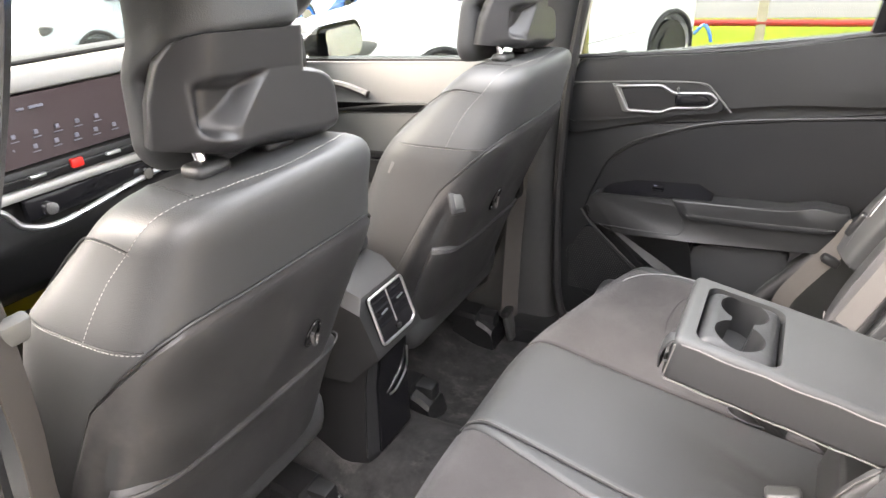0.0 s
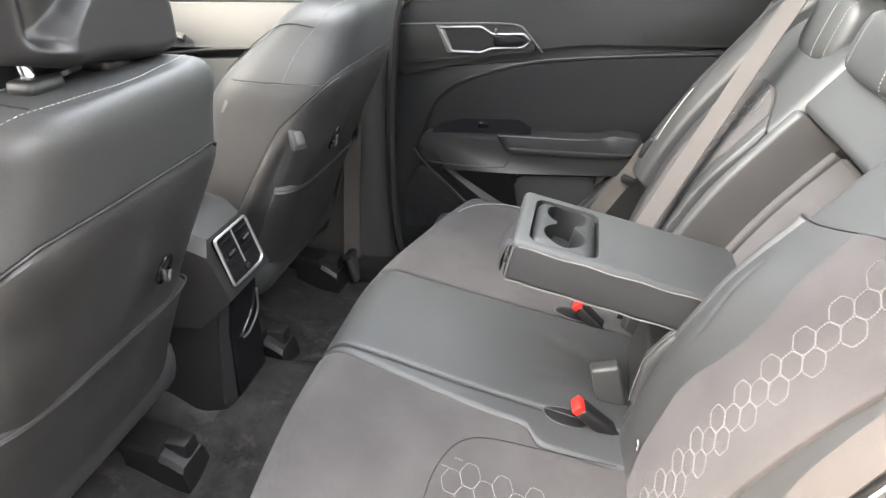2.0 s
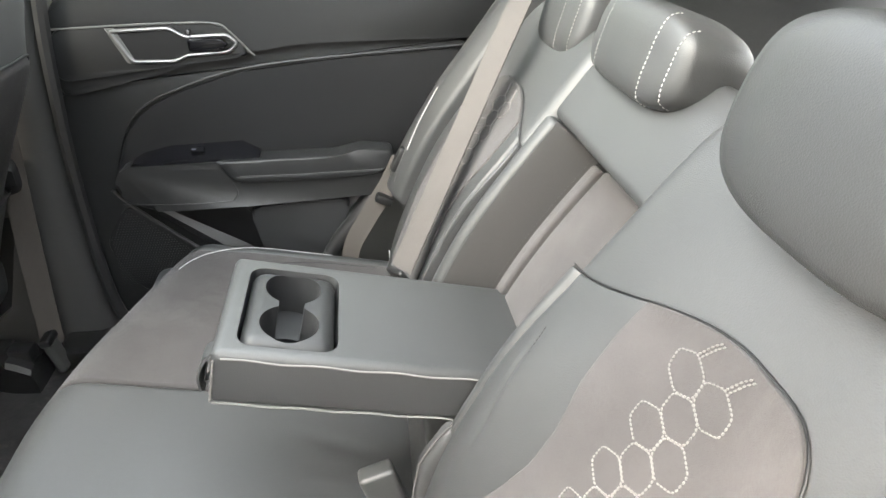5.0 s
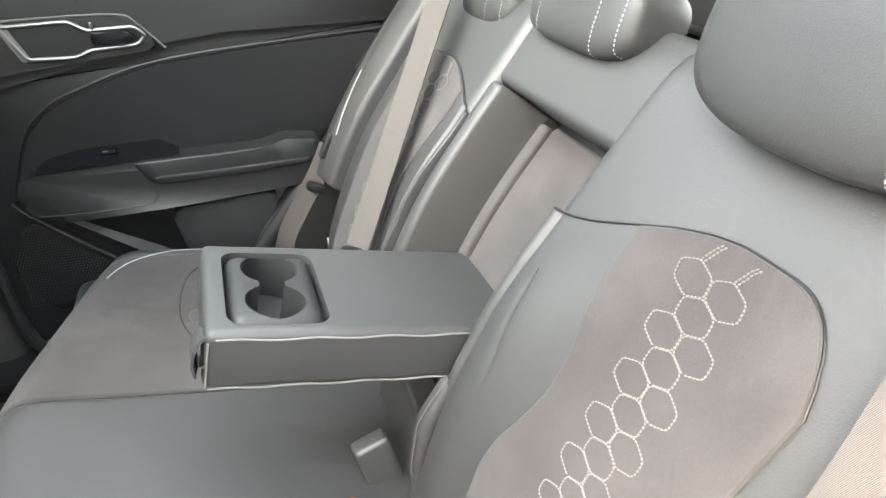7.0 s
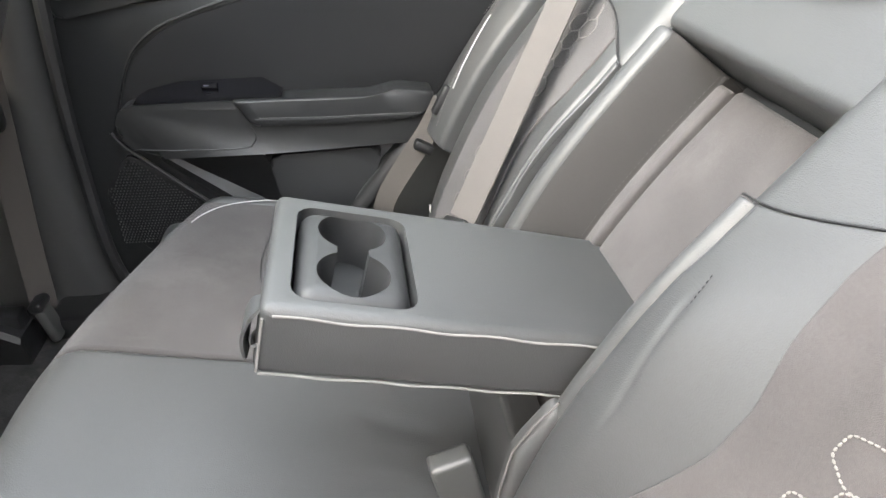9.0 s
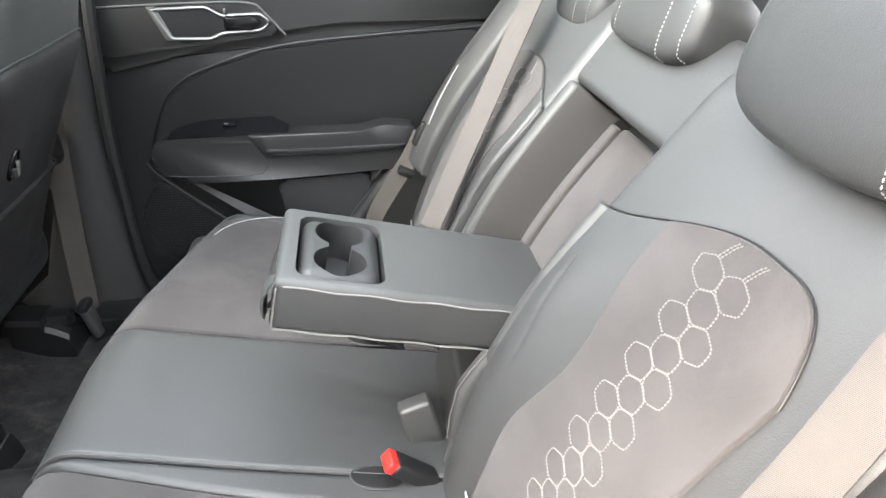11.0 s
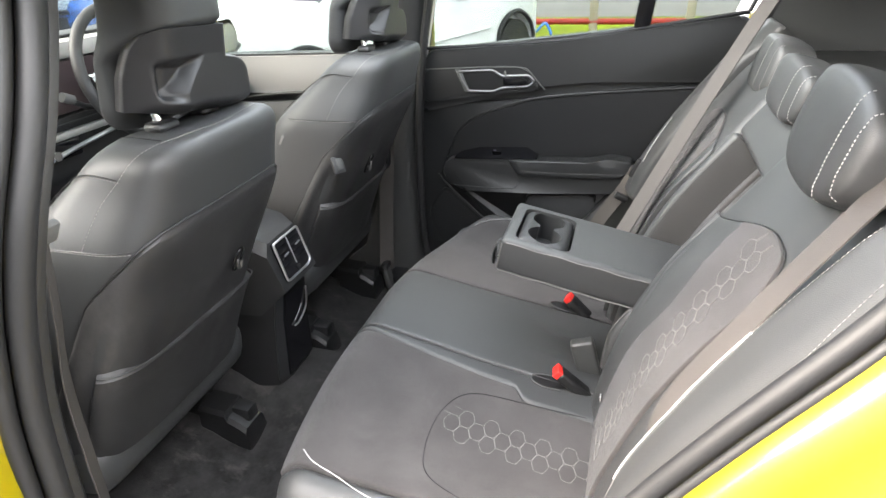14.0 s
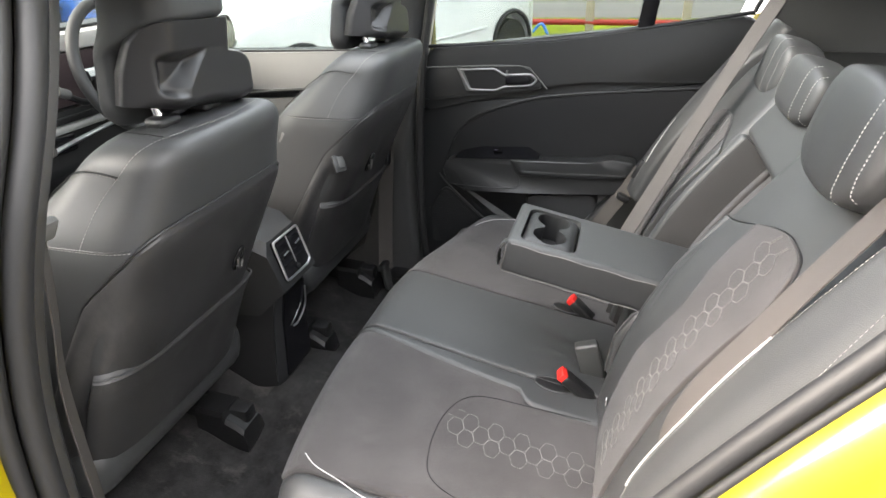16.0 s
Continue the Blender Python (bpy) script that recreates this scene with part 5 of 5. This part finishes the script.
def back_y(z):
    return float(np.interp(z, BACK_Z, BACK_Y) + np.interp(z - 0.03, BACK_Z, BACK_Y) + np.interp(z + 0.03, BACK_Z, BACK_Y)) / 3


def back_n(x, s):
    z = 0.25 + 0.8345 * s
    slope = (back_y(z + 0.02) - back_y(z - 0.02)) / 0.04
    return V(0, 1, -slope).normalized()


def back_h(x, s):
    a = abs(x)
    h = -0.008 * bell(0.35, 0.10, a) * smoothstep(0.05, 0.2, s) * smoothstep(0.75, 0.5, s)
    h -= 0.012 * smoothstep(0.66, 0.75, s) ** 2
    h += 0.003 * noise.noise(Vector((x * 6, s * 6, 9)))
    return h


def back(x, s, off=0.0):
    z = 0.25 + 0.8345 * s
    return V(x, back_y(z), z) + back_n(x, s) * (back_h(x, s) + off)


def s_of(z):
    return (z - 0.25) / 0.8345


def backrest(side):
    o = 1 if side > 0 else -1

    def lr(a, b):
        return (lambda v: min(a * o, b * o)), (lambda v: max(a * o, b * o))

    inner = 0.115 if o < 0 else 0.188
    l, r = lr(inner, 0.56)
    ob = part("backrest", pad(lambda x, s: back(x, s), back_n, 0.0, 0.745, l, r, 30, 40, 0.028, 0.11), LEATHER, bench_seat, "dark leather backrest with a suede insert and hexagon stitching")
    def edge(a):
        """Upper edge of the insert: along the backrest, by the distance from the middle."""
        rise = 0.512 + 0.078 * smoothstep(0.11, 0.36, a)
        return rise - 0.085 * max(0.0, (a - 0.385) / 0.095) ** 3.2

    # raised leather strip towards the middle
    def strip_out(v):
        return float(np.interp(v, (0.02, 0.10, 0.17, 0.23, 0.27, 0.32, 0.37, 0.42, 0.48, 0.54), (0.270, 0.255, 0.250, 0.247, 0.252, 0.268, 0.280, 0.277, 0.258, 0.249)))
    sl, sr = (lambda v: -strip_out(v), lambda v: -inner - 0.004) if o < 0 else (lambda v: inner + 0.004, lambda v: strip_out(v))
    part("inner_bolster", pad(lambda x, s: back(x, s * edge(abs(x)) / 0.55, 0.004 + (0.010 * bell(0.18, 0.045, abs(x)) * smoothstep(0.54, 0.40, s) - 0.006 * bell(inner + 0.020, 0.0045, abs(x)) - 0.0022 * bell(0.170 + 0.178 * (0.455 - s), 0.0035, abs(x)) * smoothstep(0.30, 0.33, s) * smoothstep(0.47, 0.44, s))), back_n, 0.0, 0.55, sl, sr, 46, 44, 0.0025, 0.03), LEATHER, ob, "padded leather inner bolster")
    # suede insert up to the same edge
    il, ir = (lambda v: -0.476, lambda v: -strip_out(v) + 0.004) if o < 0 else (lambda v: strip_out(v) - 0.004, lambda v: 0.476)
    part("suede_insert", pad(lambda x, s: back(x, 0.012 + s * (edge(abs(x)) - 0.012) / 0.58, 0.0068), back_n, 0.0, 0.58, il, ir, 24, 46, 0.0025, 0.02), SUEDE, ob, "brushed suede insert")
    def on_back(u, v):
        return back(o * (0.329 + u + 0.023 * (1 - math.exp(-max(v, -0.03) / 0.09))), s_of(0.706) - v, 0.0076)
    lines = hexagons(on_back, 0.0170, 0.0230, [(0, 1 - k % 2, 0.5 * (k % 2)) for k in range(19)])
    for u0 in (0.0, 0.0398):
        for d in (0.0, 0.004):
            lines.append([on_back(u0 + d + 0.0025 * j, -0.0165 - 0.0035 * j) for j in range(7)])
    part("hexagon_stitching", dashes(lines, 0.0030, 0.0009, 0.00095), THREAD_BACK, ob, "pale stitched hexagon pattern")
    part("top_seam", tube([back(o * (inner + 0.003 + (0.474 - inner) * k / 40), edge(inner + 0.003 + (0.474 - inner) * k / 40) + 0.002, 0.0018) for k in range(41)], 0.0011, 6), PLASTIC_DARK, ob)
    crease = [back(o * (0.170 + 0.025 * k / 20), 0.455 - 0.14 * k / 20, 0.0105) for k in range(21)]
    part("crease", dashes([crease], 0.003, 0.002, 0.0005), SUEDE_DOOR, ob, "small sunken stitches")
    part("anchor_tag", rbox((0.012, 0.002, 0.014), 0.0008, 1, Matrix.Translation(back(o * 0.245, 0.085, 0.010))), PIPING, ob, "small white anchor tag")
    part("anchor_mark", rbox((0.005, 0.002, 0.006), 0.0005, 1, Matrix.Translation(back(o * 0.245, 0.085, 0.0115))), PLASTIC_DARK, ob)
    part("anchor_tag", rbox((0.012, 0.002, 0.014), 0.0008, 1, Matrix.Translation(back(o * 0.525, 0.085, 0.004))), PIPING, ob, "small white anchor tag")
    return ob


near_back = backrest(-1)
part("latch_bracket", join(rbox((0.020, 0.012, 0.034), 0.003, 2, Matrix.Translation(back(-0.590, 0.165, 0.018)) @ Matrix.Rotation(radians(-25), 4, "X")), tube([back(-0.592, 0.205, 0.012), back(-0.588, 0.175, 0.022), back(-0.582, 0.140, 0.016)], 0.005, 8)), PLASTIC_DARK, near_back, "black steel latch bracket")
backrest(1)

# middle part with the armrest's recess
midb = part("middle_backrest", pad(lambda x, s: back(x, s, -0.074), back_n, 0.02, 0.592, lambda v: -0.120, lambda v: 0.084, 10, 20, 0.008, 0.012), SUEDE, bench_seat, "suede-lined armrest recess of the middle backrest")
part("recess_strip", pad(lambda x, s: back(x, s, -0.068), back_n, 0.02, 0.586, lambda v: 0.085, lambda v: 0.110, 6, 20, 0.006, 0.012), SUEDE, midb, "suede strip of the recess lining")
# Dark sheet puts the shade under the overhang into the gap.
part("recess_shade_sheet", pad(lambda x, s: back(x, s, -0.098), back_n, 0.0, 0.70, lambda v: -0.125, lambda v: 0.108, 8, 12, 0.004, 0.02), PLASTIC_DARK, midb, "dark sheet behind the recess for the shade under its top")
# Side face of the roll, darker than the leather on its ridge.
part("roll_side", pad(lambda x, s: back(x, s, -0.004 - 0.068 * min(1.0, max(0.0, (0.156 - x) / 0.042)) ** 1.3), back_n, 0.0, 0.597, lambda v: 0.111, lambda v: 0.158, 20, 26, 0.004, 0.05), ROLL_DARK, midb, "dark brown-grey side face of the roll")
part("recess_roll", pad(lambda x, s: back(x, s, 0.004 * bell(0.171, 0.012, x)), back_n, 0.0, 0.597, lambda v: 0.153, lambda v: 0.189, 16, 26, 0.009, 0.11), LEATHER, midb, "padded leather roll beside the recess")
part("middle_top", pad(lambda x, s: back(x, s, -0.003), back_n, 0.600, 0.745, lambda v: -0.150, lambda v: 0.190, 22, 14, 0.013, 0.085), LEATHER, midb, "leather top over the recess")
part("recess_stitching", dashes([[back(0.1105, 0.1 + 0.01 * k, -0.064) for k in range(52)]], 0.004, 0.003, 0.0004), PLASTIC_DARK, midb)
part("lower_cover", pad(lambda x, s: back(x, s, -0.008), back_n, -0.02, 0.12, lambda v: -0.118, lambda v: 0.105, 8, 8, 0.01, 0.05), LEATHER, midb)
flap_o = rounded_outline([(-0.088, 0.465), (-0.048, 0.40), (-0.036, 0.30), (-0.09, 0.27), (-0.15, 0.40)], 0.02, 4)
part("hinge_flap", loft([[V(-0.116 - d, -0.07 + (y + 0.07) * g, 0.37 + (z - 0.37) * g + 0.002 * math.sin(60 * y + 40 * z)) for y, z in flap_o] for d, g in ((0.0, 1.0), (0.006, 1.0), (0.012, 0.97), (0.016, 0.90), (0.019, 0.75), (0.020, 0.5), (0.0205, 0.2))]), LEATHER, midb, "leather flap over the armrest hinge")
part("flap_piping", tube([V(-0.129, y, z) for y, z in ((-0.088, 0.464), (-0.066, 0.435), (-0.048, 0.40), (-0.040, 0.35), (-0.037, 0.31))], 0.0015, 6), PIPE_DIM, midb)
part("hinge_cap", tube([(-0.132, -0.065, 0.36), (-0.12, -0.065, 0.36)], 0.018, 14), PLASTIC, midb, "grey hinge cap")

# side bolsters by the doorways
for o in (-1, 1):
    def pipe(v):
        if o > 0:
            return 0.602 + 0.15 * (v - 0.3)
        return float(np.interp(v, (0.20, 0.27, 0.31, 0.40, 0.50, 0.543, 0.60, 0.73, 0.80), (0.635, 0.611, 0.606, 0.606, 0.593, 0.588, 0.580, 0.566, 0.560)))


    def bol(x, s):
        if o < 0:
            h = 0.035 * smoothstep(pipe(s) - 0.040, pipe(s) + 0.006, abs(x)) - 0.010 * smoothstep(0.65, 0.70, abs(x))
        else:
            h = 0.003 + 0.032 * smoothstep(0.545, 0.63, abs(x)) - 0.012 * smoothstep(0.65, 0.70, abs(x))
        return back(x, s) + BN * h
    l, r = (lambda v: -0.70, lambda v: -pipe(v) + 0.040) if o < 0 else (lambda v: 0.575, lambda v: 0.668)
    ob = part("side_bolster", pad(bol, back_n, 0.20, 0.80, l, r, 14, 40, 0.010, 0.09), LEATHER, bench_seat, "black leather side bolster with white piping")
    ln = [bol(o * pipe(v), v) + BN * 0.001 for v in [(0.262 if o < 0 else 0.32) + 0.01 * k for k in range(29 if o < 0 else 16)]]
    part("white_piping", tube(ln, 0.0015, 8), PIPING, ob, "white piping along the bolster")
    st = [bol(o * (pipe(v) + 0.008 * smoothstep(0.56, 0.50, v) + 0.001), v) + BN * 0.0005 for v in [0.235 + 0.012 * k for k in range(46)]]
    part("stitching", dashes([st], 0.0042, 0.0022, 0.0005), THREAD_MID, ob)
    st2 = [bol(o * (0.680 - 0.2 * (v - 0.58)), v) + BN * 0.0005 for v in [0.46 + 0.012 * k for k in range(28)]]
    part("stitching", dashes([st2], 0.0042, 0.0022, 0.0005), THREAD_MID, ob)


# rear headrests
HD = V(0, -0.25, 0.968)
HN = V(0, 0.968, 0.25)


def rear_headrest(cx, hw, hh, yf, zc, power, lab, seams):
    """A rear headrest: a rounded block with a flat front, its end panels set off by sewn seams."""
    c0 = V(cx, yf, zc)
    rings = []
    for g, q in ((0.25, 0.0), (0.55, -0.0005), (0.74, -0.003), (0.86, -0.0075), (0.94, -0.0145), (0.985, -0.024), (1.0, -0.034), (1.0, -0.052), (0.97, -0.070), (0.88, -0.082), (0.6, -0.088)):
        ring = []
        for k in range(72):
            a = 2 * math.pi * k / 72
            c, sn = math.cos(a), math.sin(a)
            x = math.copysign(abs(c) ** (2 / power), c) * (hw - 0.034 * (1 - g))
            p = math.copysign(abs(sn) ** (2 / power), sn) * (hh - 0.034 * (1 - g) ** 0.9)
            if g < 0.8:
                x, p = x * g / 0.8, p * g / 0.8
            ring.append(c0 + V(x, 0, 0) + HD * p + HN * (q - 0.010 * (x / hw) ** 4))
        rings.append(ring)
    hr = part("headrest", loft(rings), LEATHER, bench_seat, lab, 60)
    tree = BVHTree.FromPolygons([v.co for v in hr.data.vertices], [p.vertices for p in hr.data.polygons])
    for x, thread in seams:
        line = []
        for k in range(61):
            q = c0 + V(x - cx, 0, 0) + HD * (hh * 1.05 * (k / 30 - 1))
            hit = tree.ray_cast(q + HN * 0.1, -HN)
            if hit[0] is not None:
                line.append(hit[0] + hit[1] * 0.0005)
        part("stitching", dashes([line], 0.0036, 0.0020, 0.0009), thread, hr)
    for px in (-0.05, 0.05):
        part("post", tube([c0 + V(px, 0, 0) - HD * (hh + 0.012) - HN * 0.068, c0 + V(px, 0, 0) - HN * 0.06], 0.006, 8), PLASTIC_DARK, hr)
    return hr


rear_headrest(-0.347, 0.144, 0.082, -0.286, 0.901, 2.7, "black leather rear headrest with double pale stitching", ((-0.432, THREAD_SEAT), (-0.468, THREAD_SEAT)))
rear_headrest(0.365, 0.108, 0.066, -0.322, 0.862, 3.4, "black leather far rear headrest with double pale stitching", ((0.330, THREAD_MID), (0.283, THREAD_MID)))
rear_headrest(0.057, 0.129, 0.055, -0.312, 0.874, 3.4, "black leather middle headrest with pale stitching", ((-0.010, THREAD_SEAT), (-0.051, THREAD_SEAT), (0.130, THREAD_DIM)))

# ---- armrest ----
AF = V(0, 0.182, 0.583)
AB = V(0, -0.978, -0.207)
AU = V(0, -0.207, 0.978)
AM = Matrix(((1, 0, 0, AF.x), (0, AB.y, AU.y, AF.y), (0, AB.z, AU.z, AF.z), (0, 0, 0, 1)))


def arm_box(x0, x1, l0, l1, h0, h1, r, seg=3):
    bm = box(x0, x1, l0, l1, h0, h1, r, seg)
    bmesh.ops.transform(bm, matrix=AM, verts=bm.verts)
    return bm


body = arm_box(-0.105, 0.105, 0.0, 0.40, -0.078, 0.0, 0.011, 4)
body = carve(body, arm_box(-0.088, 0.080, 0.024, 0.142, -0.066, 0.05, 0.020, 4))
arm = part("armrest", body, LEATHER, bench_seat, "folded-down black leather armrest with two cup holders")
tray = arm_box(-0.0845, 0.0765, 0.0275, 0.1385, -0.070, 0.002, 0.019, 5)
holes = [(-0.040, 0.082), (0.036, 0.082)]
for hx_, hl in holes:
    tray = carve(tray, cylinder(0.034, 0.0375, 0.12, 36, AM @ Matrix.Translation((hx_, hl, 0.0))))
tray = carve(tray, arm_box(-0.03, 0.03, 0.066, 0.098, -0.05, 0.03, 0.004, 2))
part("cup_tray", tray, PLASTIC_SOFT, arm, "grey moulded cup holder tray", 35)
for hx_, hl in holes:
    part("cup_floor", cylinder(0.034, 0.034, 0.006, 28, AM @ Matrix.Translation((hx_, hl, -0.0655))), PLASTIC, arm)
part("cup_bridge", arm_box(-0.005, 0.001, 0.066, 0.098, -0.066, -0.052, 0.001, 1), PLASTIC_SOFT, arm)
for sx in (-1, 1):
    x = 0.1055 * sx
    part("upper_piping", tube([AM @ V(x, 0.012 + 0.38 * k / 30, -0.0085 + 0.0012 * math.sin(k * 0.9)) for k in range(31)], 0.0013, 6), THREAD_BACK, arm, "grey piping")
    part("lower_piping", tube([AM @ V(x, 0.006 + 0.39 * k / 30, -0.0745 + 0.001 * math.sin(k)) for k in range(31)], 0.0013, 6), THREAD_BACK, arm, "pale piping")
    part("front_piping", tube([AM @ V(x, 0.004, -0.012 - 0.06 * k / 6) for k in range(7)], 0.0014, 6), THREAD_BACK, arm)
part("pull_strap", ribbon(spline([AM @ V(-0.078, 0.004, -0.014), AM @ V(-0.080, -0.006, -0.022), AM @ V(-0.082, -0.011, -0.040), AM @ V(-0.082, -0.007, -0.056), AM @ V(-0.080, 0.003, -0.052)], 6), 0.042, tuple(AB * -1), 0.003), LEATHER, arm, "leather pull strap")


# ---- belts and buckles ----


def buckle(at, lean, name="belt_buckle", lab="black belt buckle with a red release button in the seat"):
    b = thing(name, at, lab, "buckle", "belt buckles")
    m = Matrix.Translation(at) @ Matrix.Rotation(radians(lean[2]), 4, "Z") @ Matrix.Rotation(radians(lean[0]), 4, "X") @ Matrix.Rotation(radians(lean[1]), 4, "Y")
    part("housing", rbox((0.036, 0.024, 0.09), 0.007, 3, m @ Matrix.Translation((0, 0, -0.03))), PLASTIC_DARK, b)
    part("release_button", rbox((0.031, 0.020, 0.026), 0.003, 3, m @ Matrix.Translation((0, 0, 0.012))), RED, b, "red release button")
    return b


buckle((-0.158, 0.035, 0.296), (-48, 0, 8))
buckle((0.160, 0.045, 0.290), (-48, 0, -8))
wb = thing("belt_buckle", (-0.075, -0.01, 0.32), "grey plastic middle belt buckle lying on the cushion", "buckle", "belt buckles")
bw = V(0.107, -0.96, 0.257).normalized()
bt = bw.cross(V(-0.05, 0.18, 0.98)).normalized()
bu = bt.cross(bw) * -1 if bt.cross(bw).z < 0 else bt.cross(bw)
bc = V(-0.076, -0.004, 0.293)
wmx = Matrix(((bw.x, bt.x, bu.x, bc.x), (bw.y, bt.y, bu.y, bc.y), (bw.z, bt.z, bu.z, bc.z), (0, 0, 0, 1)))
part("housing", rbox((0.051, 0.028, 0.096), 0.007, 4, wmx), BUCKLE_GREY, wb, "pale grey housing")
part("stem", tube([wmx @ V(0.006, 0, -0.035), wmx @ V(0.016, -0.004, -0.065)], 0.011, 8, False, (0, 1, 0)), BUCKLE_GREY, wb)
part("cable", tube(spline([(-0.066, -0.014, 0.242), (-0.085, -0.03, 0.238), (-0.11, -0.045, 0.24)], 5), 0.008, 8), BUCKLE_GREY, wb, "grey buckle cable")
for s in (-1, 1):
    w = thing("buckle_well_disc", (0.155 * s, 0.06, 0.27), "rimmed dark disc on the cushion for a buckle well's shade", "tray", "buckle wells")
    wo_ = [(0.158 * s + 0.021 * math.cos(2 * math.pi * k / 28), 0.064 + 0.040 * math.sin(2 * math.pi * k / 28)) for k in range(28)]
    part("rim", tube([cush(x, y) + V(0, 0, 0.001) for x, y in wo_], 0.0018, 6, True), LEATHER, w)
    # Flat dark disc stands in for the shade inside the well.
    part("floor", loft([[cush(x, y) + V(0, 0, d) for x, y in wo_] for d in (-0.01, 0.0008)]), PLASTIC_DARK, w, "", 60)


def belt_line(pts, n=10):
    return spline(pts, n)


fb = thing("seat_belt", (0.4, -0.2, 0.6), "taut grey-brown webbing belt across the far backrest", "seat belt", "rear belts")
fpts = belt_line([(0.232, -0.055, 0.465), (0.305, -0.150, 0.645), (0.384, -0.247, 0.824), (0.45, -0.33, 0.97), (0.52, -0.42, 1.12)])
part("webbing", ribbon(fpts, 0.048, (-0.50, 0.72, 0.48), 0.002), WEBBING, fb, "woven grey-brown webbing")
tm = Matrix.Translation((0.228, -0.050, 0.455)) @ Matrix.Rotation(radians(30), 4, "Z") @ Matrix.Rotation(radians(-30), 4, "X") @ Matrix.Rotation(radians(24), 4, "Y")
part("tongue", rbox((0.066, 0.012, 0.030), 0.005, 3, tm), PLASTIC_DARK, fb, "black plastic tongue")
part("tongue_plate", rbox((0.026, 0.003, 0.035), 0.001, 1, tm @ Matrix.Translation((0, 0, -0.028))), CHROME, fb)
fl = thing("belt_tongue", (0.61, -0.09, 0.48), "black belt tongue hanging on its webbing beside the bolster", "seat belt", "rear belts")
lpts = belt_line([(0.635, -0.085, 0.50), (0.628, -0.055, 0.44), (0.622, -0.01, 0.37), (0.615, 0.03, 0.30), (0.61, 0.04, 0.24)])
part("webbing", ribbon(lpts, 0.046, (-0.75, 0.5, 0.3), 0.002), WEBBING_DARK, fl, "dark folded webbing")
part("tongue", rbox((0.020, 0.042, 0.062), 0.007, 3, Matrix.Translation((0.622, -0.090, 0.50)) @ Matrix.Rotation(radians(25), 4, "X")), PLASTIC_DARK, fl)
part("clip", rbox((0.022, 0.040, 0.020), 0.005, 2, Matrix.Translation((0.61, -0.045, 0.415)) @ Matrix.Rotation(radians(25), 4, "X")), PLASTIC_DARK, fl)
upts = belt_line([(0.628, -0.105, 0.52), (0.640, -0.17, 0.61), (0.655, -0.25, 0.72), (0.665, -0.32, 0.85)])
part("upper_webbing", ribbon(upts, 0.040, (-0.8, 0.5, 0.3), 0.002), WEBBING, fl, "grey webbing")
nb = thing("seat_belt", (-0.5, -0.2, 0.6), "taut grey-brown webbing belt across the near backrest", "seat belt", "rear belts")
npts = belt_line([(-0.592, -0.135, 0.47), (-0.578, -0.118, 0.53), (-0.555, -0.143, 0.60), (-0.536, -0.209, 0.70), (-0.516, -0.277, 0.80), (-0.512, -0.345, 0.90), (-0.575, -0.418, 1.015)])
part("webbing", ribbon(npts, 0.044, (-0.12, 0.83, 0.54), 0.002), WEBBING, nb, "woven grey-brown webbing")
part("belt_guide", rbox((0.07, 0.03, 0.02), 0.006, 3, Matrix.Translation((-0.575, -0.418, 1.015)) @ Matrix.Rotation(radians(40), 4, "Z")), PLASTIC, nb, "dark plastic belt guide")

fb2 = thing("front_belt", (-0.70, 0.80, 0.6), "brown-grey front belt webbing hanging by the pillar", "seat belt", "front belts")
p2 = belt_line([(-0.655, 0.655, 1.07), (-0.700, 0.655, 0.92), (-0.700, 0.670, 0.80), (-0.697, 0.695, 0.68), (-0.700, 0.720, 0.55), (-0.70, 0.73, 0.3)])
part("webbing", ribbon(p2, 0.048, (0.6, -0.8, 0), 0.002), WEBBING_DARK, fb2)
part("tongue", rbox((0.030, 0.014, 0.035), 0.005, 2, Matrix.Translation((-0.682, 0.680, 0.807)) @ Matrix.Rotation(radians(30), 4, "X")), TRIM_GREY, fb2, "metal belt tongue")
fb3 = thing("front_belt", (0.67, 0.74, 0.2), "dark front belt webbing running down the far pillar", "seat belt", "front belts")
p3 = belt_line([(0.672, 0.70, 0.95), (0.668, 0.715, 0.70), (0.66, 0.735, 0.45), (0.64, 0.745, 0.25), (0.612, 0.745, 0.08)])
part("webbing", ribbon(p3, 0.048, (-1, -0.35, 0), 0.002), WEBBING_DARK, fb3)
part("anchor", rbox((0.046, 0.022, 0.085), 0.0105, 4, Matrix.Translation((0.595, 0.735, 0.052)) @ Matrix.Rotation(radians(-12), 4, "X")), QUARTER, fb3, "grey plastic anchor cover")
part("anchor_clasp", rbox((0.050, 0.026, 0.020), 0.006, 3, Matrix.Translation((0.595, 0.744, 0.100)) @ Matrix.Rotation(radians(-12), 4, "X")), PLASTIC_DARK, fb3, "dark clasp over the anchor")
